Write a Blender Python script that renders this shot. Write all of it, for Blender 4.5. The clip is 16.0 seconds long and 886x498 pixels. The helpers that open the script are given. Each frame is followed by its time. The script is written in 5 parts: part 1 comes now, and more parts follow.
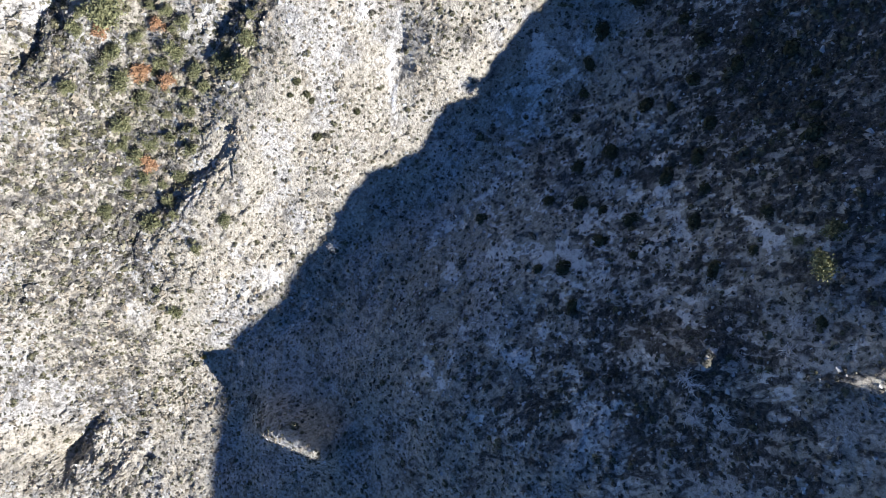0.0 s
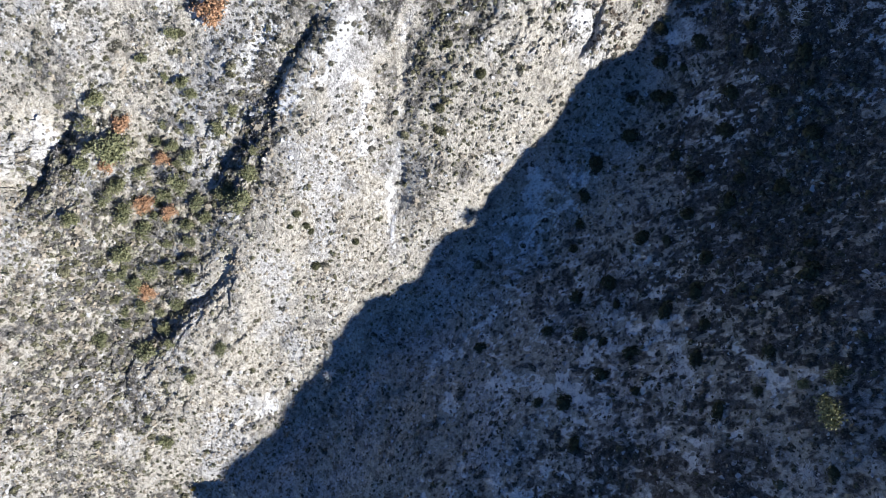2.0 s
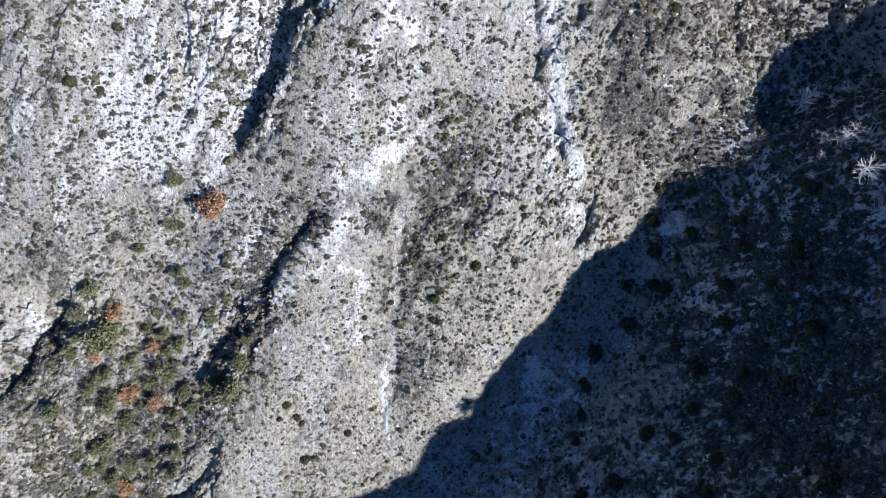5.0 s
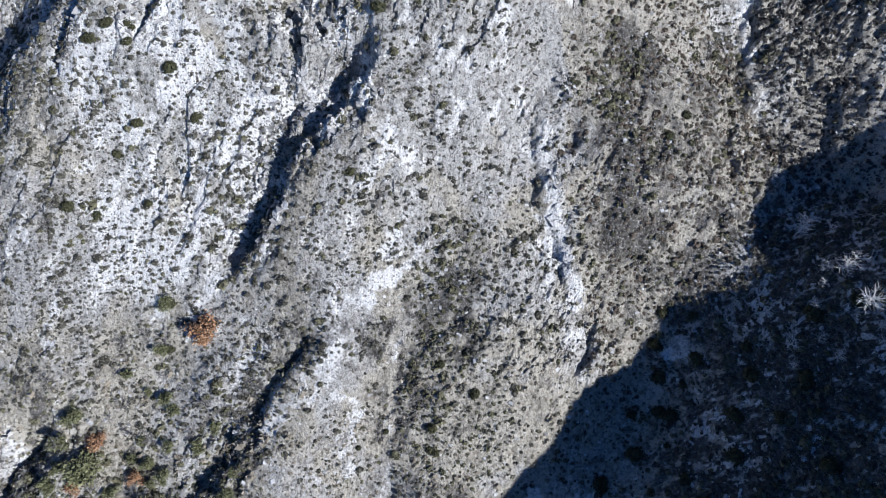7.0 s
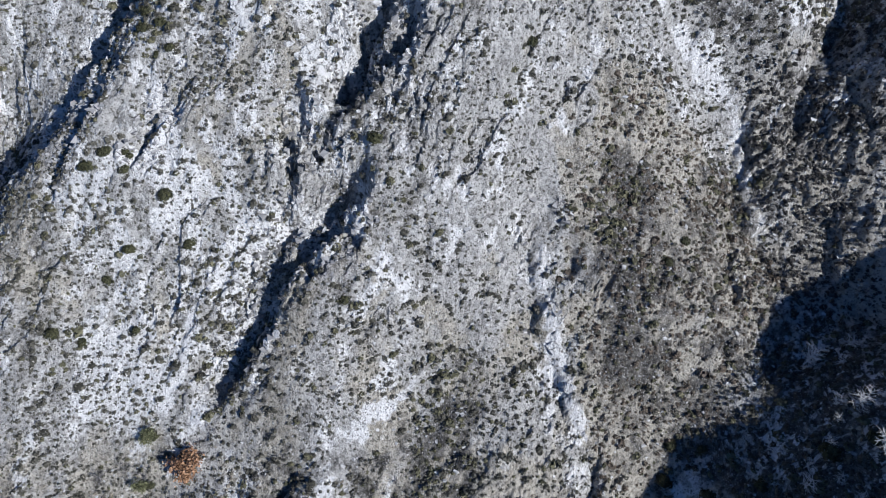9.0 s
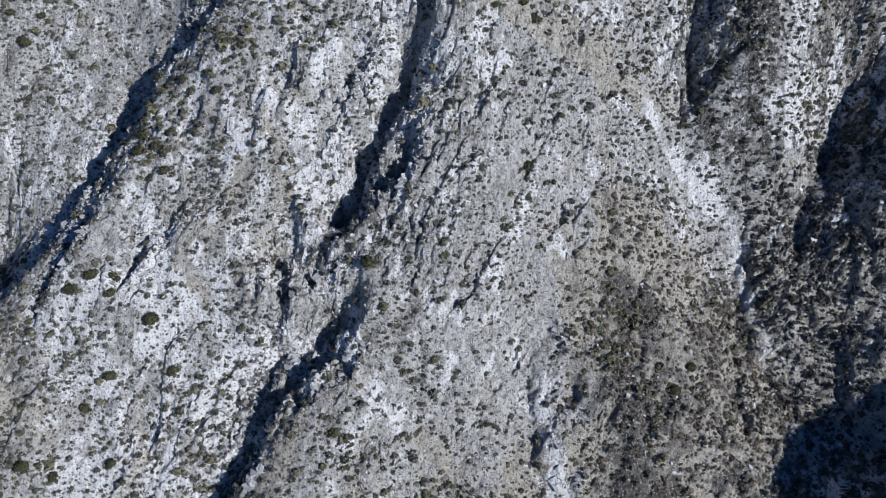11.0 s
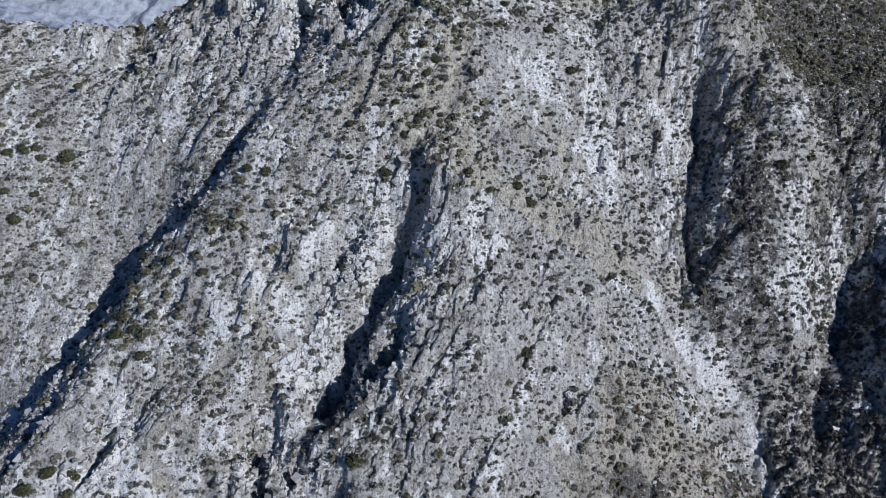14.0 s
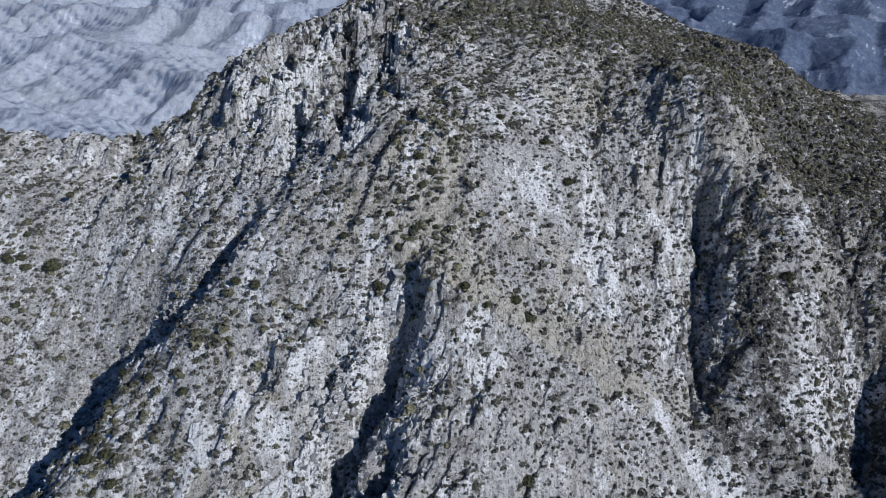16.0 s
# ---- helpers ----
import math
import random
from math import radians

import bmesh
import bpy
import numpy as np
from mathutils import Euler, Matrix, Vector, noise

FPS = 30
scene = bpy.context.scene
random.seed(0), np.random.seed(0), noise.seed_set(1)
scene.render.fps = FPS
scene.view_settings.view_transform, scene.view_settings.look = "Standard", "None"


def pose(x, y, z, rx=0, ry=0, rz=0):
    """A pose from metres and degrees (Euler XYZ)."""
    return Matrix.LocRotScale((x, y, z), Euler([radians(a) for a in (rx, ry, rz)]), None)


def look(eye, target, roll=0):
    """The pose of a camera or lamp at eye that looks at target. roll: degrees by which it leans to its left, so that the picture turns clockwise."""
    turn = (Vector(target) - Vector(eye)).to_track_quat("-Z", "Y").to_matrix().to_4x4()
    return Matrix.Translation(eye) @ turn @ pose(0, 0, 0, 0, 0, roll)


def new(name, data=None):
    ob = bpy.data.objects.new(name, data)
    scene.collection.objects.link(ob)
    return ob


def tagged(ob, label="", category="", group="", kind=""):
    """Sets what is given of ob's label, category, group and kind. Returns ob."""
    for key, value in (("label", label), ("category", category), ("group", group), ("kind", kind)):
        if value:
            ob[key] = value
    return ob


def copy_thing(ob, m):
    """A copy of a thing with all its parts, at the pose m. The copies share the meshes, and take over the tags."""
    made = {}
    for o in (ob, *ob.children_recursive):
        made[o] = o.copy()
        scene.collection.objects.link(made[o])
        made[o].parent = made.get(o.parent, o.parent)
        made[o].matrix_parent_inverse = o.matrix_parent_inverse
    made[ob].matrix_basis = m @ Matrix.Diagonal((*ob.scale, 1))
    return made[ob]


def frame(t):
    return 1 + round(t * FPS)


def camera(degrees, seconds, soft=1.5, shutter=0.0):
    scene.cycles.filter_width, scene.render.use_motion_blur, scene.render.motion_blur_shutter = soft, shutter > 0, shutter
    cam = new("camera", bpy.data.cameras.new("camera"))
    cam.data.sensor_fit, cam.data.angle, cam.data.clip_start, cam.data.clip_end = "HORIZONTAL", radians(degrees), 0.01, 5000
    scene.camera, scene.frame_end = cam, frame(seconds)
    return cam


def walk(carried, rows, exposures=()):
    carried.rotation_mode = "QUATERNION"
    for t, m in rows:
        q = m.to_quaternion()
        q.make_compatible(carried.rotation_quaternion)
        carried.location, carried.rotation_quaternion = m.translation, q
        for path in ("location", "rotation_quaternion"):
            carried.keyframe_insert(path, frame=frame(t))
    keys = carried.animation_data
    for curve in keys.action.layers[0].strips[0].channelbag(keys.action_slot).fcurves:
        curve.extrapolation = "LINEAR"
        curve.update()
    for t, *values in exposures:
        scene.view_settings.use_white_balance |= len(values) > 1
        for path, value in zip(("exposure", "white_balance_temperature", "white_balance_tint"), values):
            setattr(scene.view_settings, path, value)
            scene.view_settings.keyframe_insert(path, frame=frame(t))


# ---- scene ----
cam = camera(67.05, 16.0, soft=0.7)
PATH = [
    (0, (0.000, 0.004, 150.008), (0.020, 2.735, 50.046), 1.60),
    (1, (0.170, 4.159, 150.040), (0.006, 13.605, 50.488), 0.09),
    (2, (0.339, 8.293, 150.099), (0.028, 24.463, 51.416), -0.08),
    (3, (0.517, 12.394, 150.206), (0.120, 35.131, 52.826), -0.04),
    (4, (0.711, 16.459, 150.363), (0.215, 45.429, 54.653), -0.07),
    (5, (0.967, 20.461, 150.599), (0.368, 55.470, 56.929), -0.13),
    (6, (1.241, 24.361, 150.906), (0.532, 65.295, 59.671), -0.20),
    (7, (1.445, 28.126, 151.252), (0.688, 75.010, 62.927), -0.15),
    (8, (1.619, 31.820, 151.614), (0.879, 84.576, 66.666), -0.04),
    (9, (1.788, 35.456, 152.002), (1.087, 93.987, 70.924), 0.06),
    (10, (1.954, 38.996, 152.400), (1.329, 102.930, 75.510), 0.18),
    (11, (2.115, 42.402, 152.812), (1.596, 111.474, 80.502), 0.31),
    (12, (2.269, 45.660, 153.253), (1.834, 119.672, 86.007), 0.42),
    (13, (2.431, 48.839, 153.694), (2.066, 127.514, 91.968), 0.51),
    (14, (2.614, 51.918, 154.100), (2.280, 134.882, 98.272), 0.53),
    (15, (2.800, 54.864, 154.488), (2.482, 141.574, 104.676), 0.59),
    (16, (2.980, 57.764, 154.864), (2.767, 147.710, 111.165), 0.67),
]
EXPOSURES = [(0, 1.27, 5470, 10), (3.5, 0.85, 5200, 10), (7, 0.47, 5100, 10), (9, 0.25, 5100, 10), (12.5, 0.0, 5070, 10), (16, -0.10, 5040, 10)]
walk(cam, [(t, look(eye, target, roll)) for t, eye, target, roll in PATH], EXPOSURES)

# ---- light ----
SUN_AZIMUTH, SUN_ELEVATION = 126.0, 32.0
SUN_WAY = Vector((math.sin(radians(SUN_AZIMUTH)) * math.cos(radians(SUN_ELEVATION)),
                  math.cos(radians(SUN_AZIMUTH)) * math.cos(radians(SUN_ELEVATION)),
                  math.sin(radians(SUN_ELEVATION))))
world = bpy.data.worlds.new("sky")
scene.world = world
world.use_nodes = True
sky = world.node_tree.nodes.new("ShaderNodeTexSky")
sky.sky_type = 'NISHITA'
sky.sun_disc = False
sky.sun_elevation, sky.sun_rotation = radians(SUN_ELEVATION), radians(SUN_AZIMUTH)
sky.altitude, sky.dust_density, sky.ozone_density, sky.air_density = 1500, 0.0, 9.0, 1.1
back = world.node_tree.nodes["Background"]
back.inputs["Strength"].default_value = 0.046
world.node_tree.links.new(sky.outputs[0], back.inputs["Color"])
sun_data = bpy.data.lights.new("sun", 'SUN')
sun_data.energy, sun_data.angle, sun_data.color = 5.0, radians(0.53), (1.0, 0.86, 0.69)
sun = new("sun", sun_data)
sun.matrix_world = look(SUN_WAY * 500, (0, 0, 0))

# ---- materials ----


def nodes_of(name):
    m = bpy.data.materials.new(name)
    m.use_nodes = True
    t = m.node_tree
    return m, t, t.nodes["Principled BSDF"]


def add(t, kind, **inputs):
    n = t.nodes.new(kind)
    for k, v in inputs.items():
        n.inputs[k].default_value = v
    return n


def noise_tex(t, scale, detail=4.0, rough=0.55, where=None):
    n = add(t, "ShaderNodeTexNoise", Scale=scale, Detail=detail, Roughness=rough)
    if where:
        t.links.new(where, n.inputs["Vector"])
    return n


def ramp(t, source, low, high):
    n = add(t, "ShaderNodeMapRange", **{"From Min": low, "From Max": high})
    n.interpolation_type = 'SMOOTHSTEP'
    t.links.new(source, n.inputs["Value"])
    return n.outputs["Result"]


def mixed(t, factor, a, b):
    n = t.nodes.new("ShaderNodeMix")
    n.data_type = 'RGBA'
    for k, v in ((0, factor), (6, a), (7, b)):
        if isinstance(v, bpy.types.NodeSocket):
            t.links.new(v, n.inputs[k])
        else:
            n.inputs[k].default_value = v if k == 0 else (*v, 1)
    return n.outputs[2]


def math_node(t, kind, a, b):
    n = t.nodes.new("ShaderNodeMath")
    n.operation = kind
    for k, v in ((0, a), (1, b)):
        if isinstance(v, bpy.types.NodeSocket):
            t.links.new(v, n.inputs[k])
        else:
            n.inputs[k].default_value = v
    return n.outputs[0]


def cells(t, scale, where, feature='F1'):
    n = add(t, "ShaderNodeTexVoronoi", Scale=scale)
    n.feature = feature
    t.links.new(where, n.inputs["Vector"])
    return n


def stretched(t, where, turn, scale):
    n = add(t, "ShaderNodeMapping", Rotation=(0, 0, radians(turn)), Scale=scale)
    t.links.new(where, n.inputs["Vector"])
    return n.outputs["Vector"]


def ground_material(name, far=False, outcrop=False):
    m, t, p = nodes_of(name)
    where = t.nodes.new("ShaderNodeNewGeometry").outputs["Position"]
    if far:
        where = stretched(t, where, 0, (0.06, 0.06, 0.06))
    bare = add(t, "ShaderNodeAttribute")
    bare.attribute_name = "bare"
    tan = add(t, "ShaderNodeAttribute")
    tan.attribute_name = "tan"
    litter_shade = add(t, "ShaderNodeAttribute")
    litter_shade.attribute_name = "litter_shade"
    big = noise_tex(t, 0.10, 6, 0.7, where).outputs["Fac"]
    patchy = noise_tex(t, 0.33, 8, 0.72, where).outputs["Fac"]
    mid = noise_tex(t, 1.1, 7, 0.78, where).outputs["Fac"]
    fine = noise_tex(t, 5.0, 4, 0.8, where).outputs["Fac"]
    streak = noise_tex(t, 1.0, 5, 0.75, stretched(t, where, -34, (1.5, 0.7, 0.8))).outputs["Fac"]
    rocks = cells(t, 1.3, where)
    tone = add(t, "ShaderNodeSeparateColor")
    t.links.new(rocks.outputs["Color"], tone.inputs[0])
    # lightness of the surface: rock faces, grain and streaks down the slope
    light = math_node(t, 'ADD', math_node(t, 'MULTIPLY', tone.outputs[0], 0.18), math_node(t, 'MULTIPLY', mid, 0.70))
    light = math_node(t, 'ADD', light, math_node(t, 'MULTIPLY', streak, 0.40))
    light = math_node(t, 'ADD', light, math_node(t, 'MULTIPLY', fine, 0.55))
    light = math_node(t, 'ADD', light, math_node(t, 'MULTIPLY', math_node(t, 'SUBTRACT', patchy, 0.3), 0.5))
    grey = mixed(t, ramp(t, light, 0.74, 1.16), (0.17, 0.163, 0.15), (0.60, 0.588, 0.56))
    white = mixed(t, ramp(t, light, 0.72, 1.04), (0.40, 0.395, 0.385), (0.86, 0.852, 0.838))
    soil = mixed(t, ramp(t, light, 0.74, 1.18), (0.215, 0.195, 0.158), (0.575, 0.54, 0.46))
    earthy = math_node(t, 'ADD', patchy, tan.outputs["Fac"])
    base = mixed(t, ramp(t, earthy, 0.50, 0.92), grey, soil)
    # dark litter under brush, which also deepens the shaded slopes in the colour
    humus_shade = mixed(t, ramp(t, light, 0.85, 1.30), (0.045, 0.042, 0.038), (0.26, 0.25, 0.235))
    base = mixed(t, ramp(t, math_node(t, 'ADD', patchy, litter_shade.outputs["Fac"]), 0.62, 1.15), base, humus_shade)
    lift = math_node(t, 'ADD', math_node(t, 'MULTIPLY', patchy, 0.9), math_node(t, 'MULTIPLY', big, 0.5))
    lift = math_node(t, 'ADD', lift, math_node(t, 'MULTIPLY', math_node(t, 'SUBTRACT', mid, 0.5), 1.0))
    base = mixed(t, ramp(t, math_node(t, 'ADD', lift, bare.outputs["Fac"]), 0.84, 1.12), base, white) if not outcrop else mixed(t, ramp(t, light, 0.6, 1.0), (0.42, 0.42, 0.415), (0.80, 0.795, 0.785))
    # broken joints in the bare rock
    bent = t.nodes.new("ShaderNodeVectorMath")
    bent.operation = 'ADD'
    t.links.new(stretched(t, where, -34, (1.0, 0.55, 0.8)), bent.inputs[0])
    t.links.new(noise_tex(t, 0.9, 4, 0.6, where).outputs["Color"], bent.inputs[1])
    joint = cells(t, 0.75, bent.outputs[0], 'DISTANCE_TO_EDGE').outputs["Distance"]
    split = math_node(t, 'SUBTRACT', 1.0, ramp(t, math_node(t, 'ADD', joint, math_node(t, 'MULTIPLY', math_node(t, 'SUBTRACT', mid, 0.5), 0.25)), 0.0, 0.05))
    split = math_node(t, 'MULTIPLY', split, ramp(t, patchy, 0.50, 0.66) if not outcrop else 1.0)
    if not far:
        base = mixed(t, math_node(t, 'MULTIPLY', split, 0.6), base, (0.13, 0.125, 0.12))
    place = add(t, "ShaderNodeSeparateXYZ")
    t.links.new(where, place.inputs[0])
    sparse = math_node(t, 'ADD', 0.35, math_node(t, 'MULTIPLY', ramp(t, place.outputs["Y"], 45.0, 95.0), 0.65))
    # tiny dark plants and litter between the stones
    for scale, size, share, colour in ((1.15, 0.34, 0.70, (0.12, 0.112, 0.092)), (2.3, 0.36, 0.64, (0.15, 0.14, 0.12)),
                                       (3.1, 0.30, 0.62, (0.58, 0.57, 0.55))):
        herb = cells(t, scale, where)
        which = add(t, "ShaderNodeSeparateColor")
        t.links.new(herb.outputs["Color"], which.inputs[0])
        near = math_node(t, 'ADD', herb.outputs["Distance"], math_node(t, 'MULTIPLY', math_node(t, 'SUBTRACT', fine, 0.5), 0.9))
        spot = math_node(t, 'SUBTRACT', 1.0, ramp(t, near, size * 0.75, size * 1.1))
        spot = math_node(t, 'MULTIPLY', spot, ramp(t, math_node(t, 'ADD', which.outputs[0], math_node(t, 'MULTIPLY', patchy, 0.5)), share + 0.2, share + 0.25))
        if not far and not outcrop:
            base = mixed(t, math_node(t, 'MULTIPLY', spot, math_node(t, 'MULTIPLY', sparse, 0.95)), base, colour)
    # distance haze mixed into the base colour as a pale blue tint
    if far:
        base = mixed(t, 0.58, base, mixed(t, ramp(t, litter_shade.outputs["Fac"], -0.35, 1.2), (0.315, 0.375, 0.49), (0.10, 0.15, 0.27)))
    t.links.new(base, p.inputs["Base Color"])
    p.inputs["Roughness"].default_value = 0.92
    p.inputs["Specular IOR Level"].default_value = 0.2
    relief_one = math_node(t, 'ADD', mid, math_node(t, 'MULTIPLY', streak, 1.3))
    relief_one = math_node(t, 'SUBTRACT', relief_one, math_node(t, 'MULTIPLY', rocks.outputs["Distance"], 0.35))
    bump = add(t, "ShaderNodeBump", Strength=1.0, Distance=2.5 if far else 0.6)
    t.links.new(math_node(t, 'ADD', math_node(t, 'SUBTRACT', relief_one, math_node(t, 'MULTIPLY', split, 0.5)), math_node(t, 'MULTIPLY', fine, 0.28)), bump.inputs["Height"])
    t.links.new(bump.outputs["Normal"], p.inputs["Normal"])
    return m


def leaf_material(name, dark, light, rough=0.85):
    m, t, p = nodes_of(name)
    geo = t.nodes.new("ShaderNodeNewGeometry")
    patch = noise_tex(t, 0.35, 2, 0.5, geo.outputs["Position"]).outputs["Fac"]
    both = math_node(t, 'ADD', math_node(t, 'MULTIPLY', geo.outputs["Random Per Island"], 0.6), math_node(t, 'MULTIPLY', patch, 0.5))
    t.links.new(mixed(t, ramp(t, both, 0.2, 0.9), dark, light), p.inputs["Base Color"])
    p.inputs["Roughness"].default_value = rough
    p.inputs["Specular IOR Level"].default_value = 0.25
    return m


GROUND = ground_material("granite_slope")
FAR = ground_material("far_chaparral_hazed", True)
OUTCROP = ground_material("bare_granite", False, True)
DRY = leaf_material("dry_brush", (0.038, 0.037, 0.029), (0.145, 0.138, 0.110))
BROKEN_ROCK = leaf_material("broken_granite", (0.16, 0.158, 0.155), (0.50, 0.49, 0.475))
ROCK = leaf_material("granite_rock", (0.30, 0.30, 0.295), (0.66, 0.655, 0.64))
OLIVE = leaf_material("olive_foliage", (0.055, 0.054, 0.032), (0.185, 0.176, 0.108))
LEAF = leaf_material("oak_leaves", (0.080, 0.086, 0.042), (0.25, 0.255, 0.135))
SAGE = leaf_material("grey_sage", (0.14, 0.138, 0.100), (0.34, 0.325, 0.25))
TAN_BRUSH = leaf_material("tan_brush", (0.165, 0.147, 0.112), (0.37, 0.33, 0.26))
RIDGE_BRUSH = leaf_material("ridge_brush", (0.075, 0.068, 0.042), (0.21, 0.19, 0.125))
FAN_BRUSH = leaf_material("fan_brush", (0.070, 0.058, 0.044), (0.19, 0.155, 0.12))
CHARRED = leaf_material("charred_brush", (0.022, 0.021, 0.020), (0.105, 0.098, 0.090))
TWIGS = leaf_material("grey_twigs", (0.075, 0.072, 0.070), (0.30, 0.29, 0.28))
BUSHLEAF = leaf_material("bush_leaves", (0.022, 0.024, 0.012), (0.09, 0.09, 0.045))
RUSSET = leaf_material("russet_leaves", (0.20, 0.115, 0.06), (0.50, 0.31, 0.18))
YELLOWLEAF = leaf_material("yellow_leaves", (0.25, 0.17, 0.03), (0.5, 0.36, 0.08))
BARK = leaf_material("bark", (0.06, 0.05, 0.04), (0.16, 0.14, 0.12))
DEADWOOD = leaf_material("dead_wood", (0.52, 0.51, 0.49), (0.80, 0.79, 0.77))

# ---- relief of the mountain ----
X0, DX, Y0, DY = -120.0, 20.0, -50.0, 21.5
# the eastmost columns lie out of view and are raised to cast the shade
LOWER_SLOPES = [
    [-19.4, -20.4, -24.1, -24.6, -17.7, -7.2, 4.9, 18.3, 32.6, 46.4, 78.1, 77.2, 77.9],
    [-8.4, -12.3, -14.9, -19.4, -11.9, -3.7, 9.5, 19.9, 32.9, 50.4, 67.9, 79.1, 81.2],
    [1.9, 0.3, -3.0, -9.7, -9.1, -4.2, 6.8, 16.5, 30.9, 50.2, 59.7, 80.2, 80.7],
    [10.2, 9.2, 2.7, 0.7, -0.3, 0.8, 0.6, 11.0, 21.5, 42.9, 52.8, 75.1, 77.3],
    [15.5, 15.9, 11.1, 8.1, 8.5, 10.1, 9.6, 7.1, 19.7, 31.0, 48.6, 71.2, 85.3],
    [19.7, 17.4, 19.0, 17.5, 20.5, 20.7, 23.6, 22.4, 20.1, 34.0, 44.8, 57.8, 88.0],
    [25.3, 24.4, 28.2, 27.8, 33.1, 36.0, 33.7, 34.4, 30.0, 37.9, 51.0, 59.6, 76.6],
]
UPPER_SLOPES = [
    [32.5, 37.2, 44.6, 42.9, 47.8, 54.2, 47.2, 44.3, 46.4, 43.7, 42.4, 56.8, 74.8],
    [40.3, 41.0, 55.0, 64.2, 63.2, 70.6, 70.1, 59.3, 57.3, 50.4, 52.1, 58.9, 68.7],
    [54.3, 42.8, 58.5, 73.0, 82.7, 87.1, 91.5, 80.0, 69.2, 61.9, 63.7, 76.8, 75.6],
    [71.4, 78.4, 77.3, 81.9, 98.9, 106.3, 107.5, 98.8, 90.5, 91.3, 78.3, 86.2, 84.2],
    [89.4, 100.9, 100.3, 105.8, 110.1, 118.7, 124.5, 118.7, 106.7, 110.9, 104.3, 101.3, 96.4],
    [100.3, 106.2, 105.6, 110.5, 126.0, 121.7, 127.2, 124.4, 119.5, 126.7, 108.6, 107.1, 105.5],
    [107.9, 111.0, 115.5, 120.5, 123.8, 130.9, 131.1, 130.6, 130.5, 122.8, 130.1, 115.9, 114.8],
]
RELIEF = np.array(LOWER_SLOPES + UPPER_SLOPES)


def spline_weights(u, n):
    """Four neighbours and weights of a Catmull-Rom spline with straight ends."""
    u = np.clip(u, 0, n - 1 - 1e-6)
    i = u.astype(int)
    t = u - i
    return i, (-.5 * t + t**2 - .5 * t**3, 1 - 2.5 * t**2 + 1.5 * t**3, .5 * t + 2 * t**2 - 1.5 * t**3, -.5 * t**2 + .5 * t**3)


PADDED = np.pad(RELIEF, 1, mode="reflect", reflect_type="odd")


def relief(x, y):
    i, a = spline_weights((x - X0) / DX, RELIEF.shape[1])
    j, b = spline_weights((y - Y0) / DY, RELIEF.shape[0])
    return sum(b[k] * a[l] * PADDED[j + k, i + l] for k in range(4) for l in range(4))


def catmull(pts, step=1.0):
    p = np.array(pts, float)
    p = np.vstack([2 * p[0] - p[1], p, 2 * p[-1] - p[-2]])
    out = []
    for i in range(1, len(p) - 2):
        p0, p1, p2, p3 = p[i - 1:i + 3]
        t = np.linspace(0, 1, max(2, int(np.linalg.norm(p2 - p1) / step)), endpoint=False)[:, None]
        out.append(0.5 * (2 * p1 + (p2 - p0) * t + (2 * p0 - 5 * p1 + 4 * p2 - p3) * t**2 + (3 * p1 - p0 - 3 * p2 + p3) * t**3))
    return np.vstack(out + [p[-2:-1]])


# depth, width and course of each gully (negative) and spur (positive)
WEST_FORMS = {
    "left_gully": (-0.6, 8, [(-102.4, 115.0), (-84.1, 128.3), (-70.0, 132.6), (-64.7, 153.9), (-49.0, 162.3), (-27.6, 175.2), (-14.2, 192.5)]),
    "tree_gully": (-2.9, 12, [(-100.0, -60.4), (-85.7, -36.9), (-75.4, 0.9), (-64.4, 21.3), (-64.7, 47.0), (-57.7, 65.7), (-43.9, 78.2), (-38.3, 91.6), (-29.1, 108.4), (-14.0, 117.8)]),
    "tree_spur": (3.7, 10, [(-61.1, -9.3), (-49.4, 20.4), (-33.2, 41.1), (-24.2, 63.6), (-24.2, 75.7)]),
    "mid_gully": (-4.1, 9, [(-30.4, 120.0), (-19.9, 130.3), (-12.0, 137.6), (-4.1, 147.6), (1.9, 153.9)]),
    "wash_gully": (-1.4, 9, [(-9.4, 21.6), (-10.1, 51.9), (-7.1, 72.3), (2.1, 86.9)]),
    "central_spur": (1.3, 11, [(2.1, 61.8), (5.1, 82.6), (5.0, 102.6), (7.9, 125.1), (6.0, 147.1), (4.0, 164.1), (3.0, 186.2)]),
}
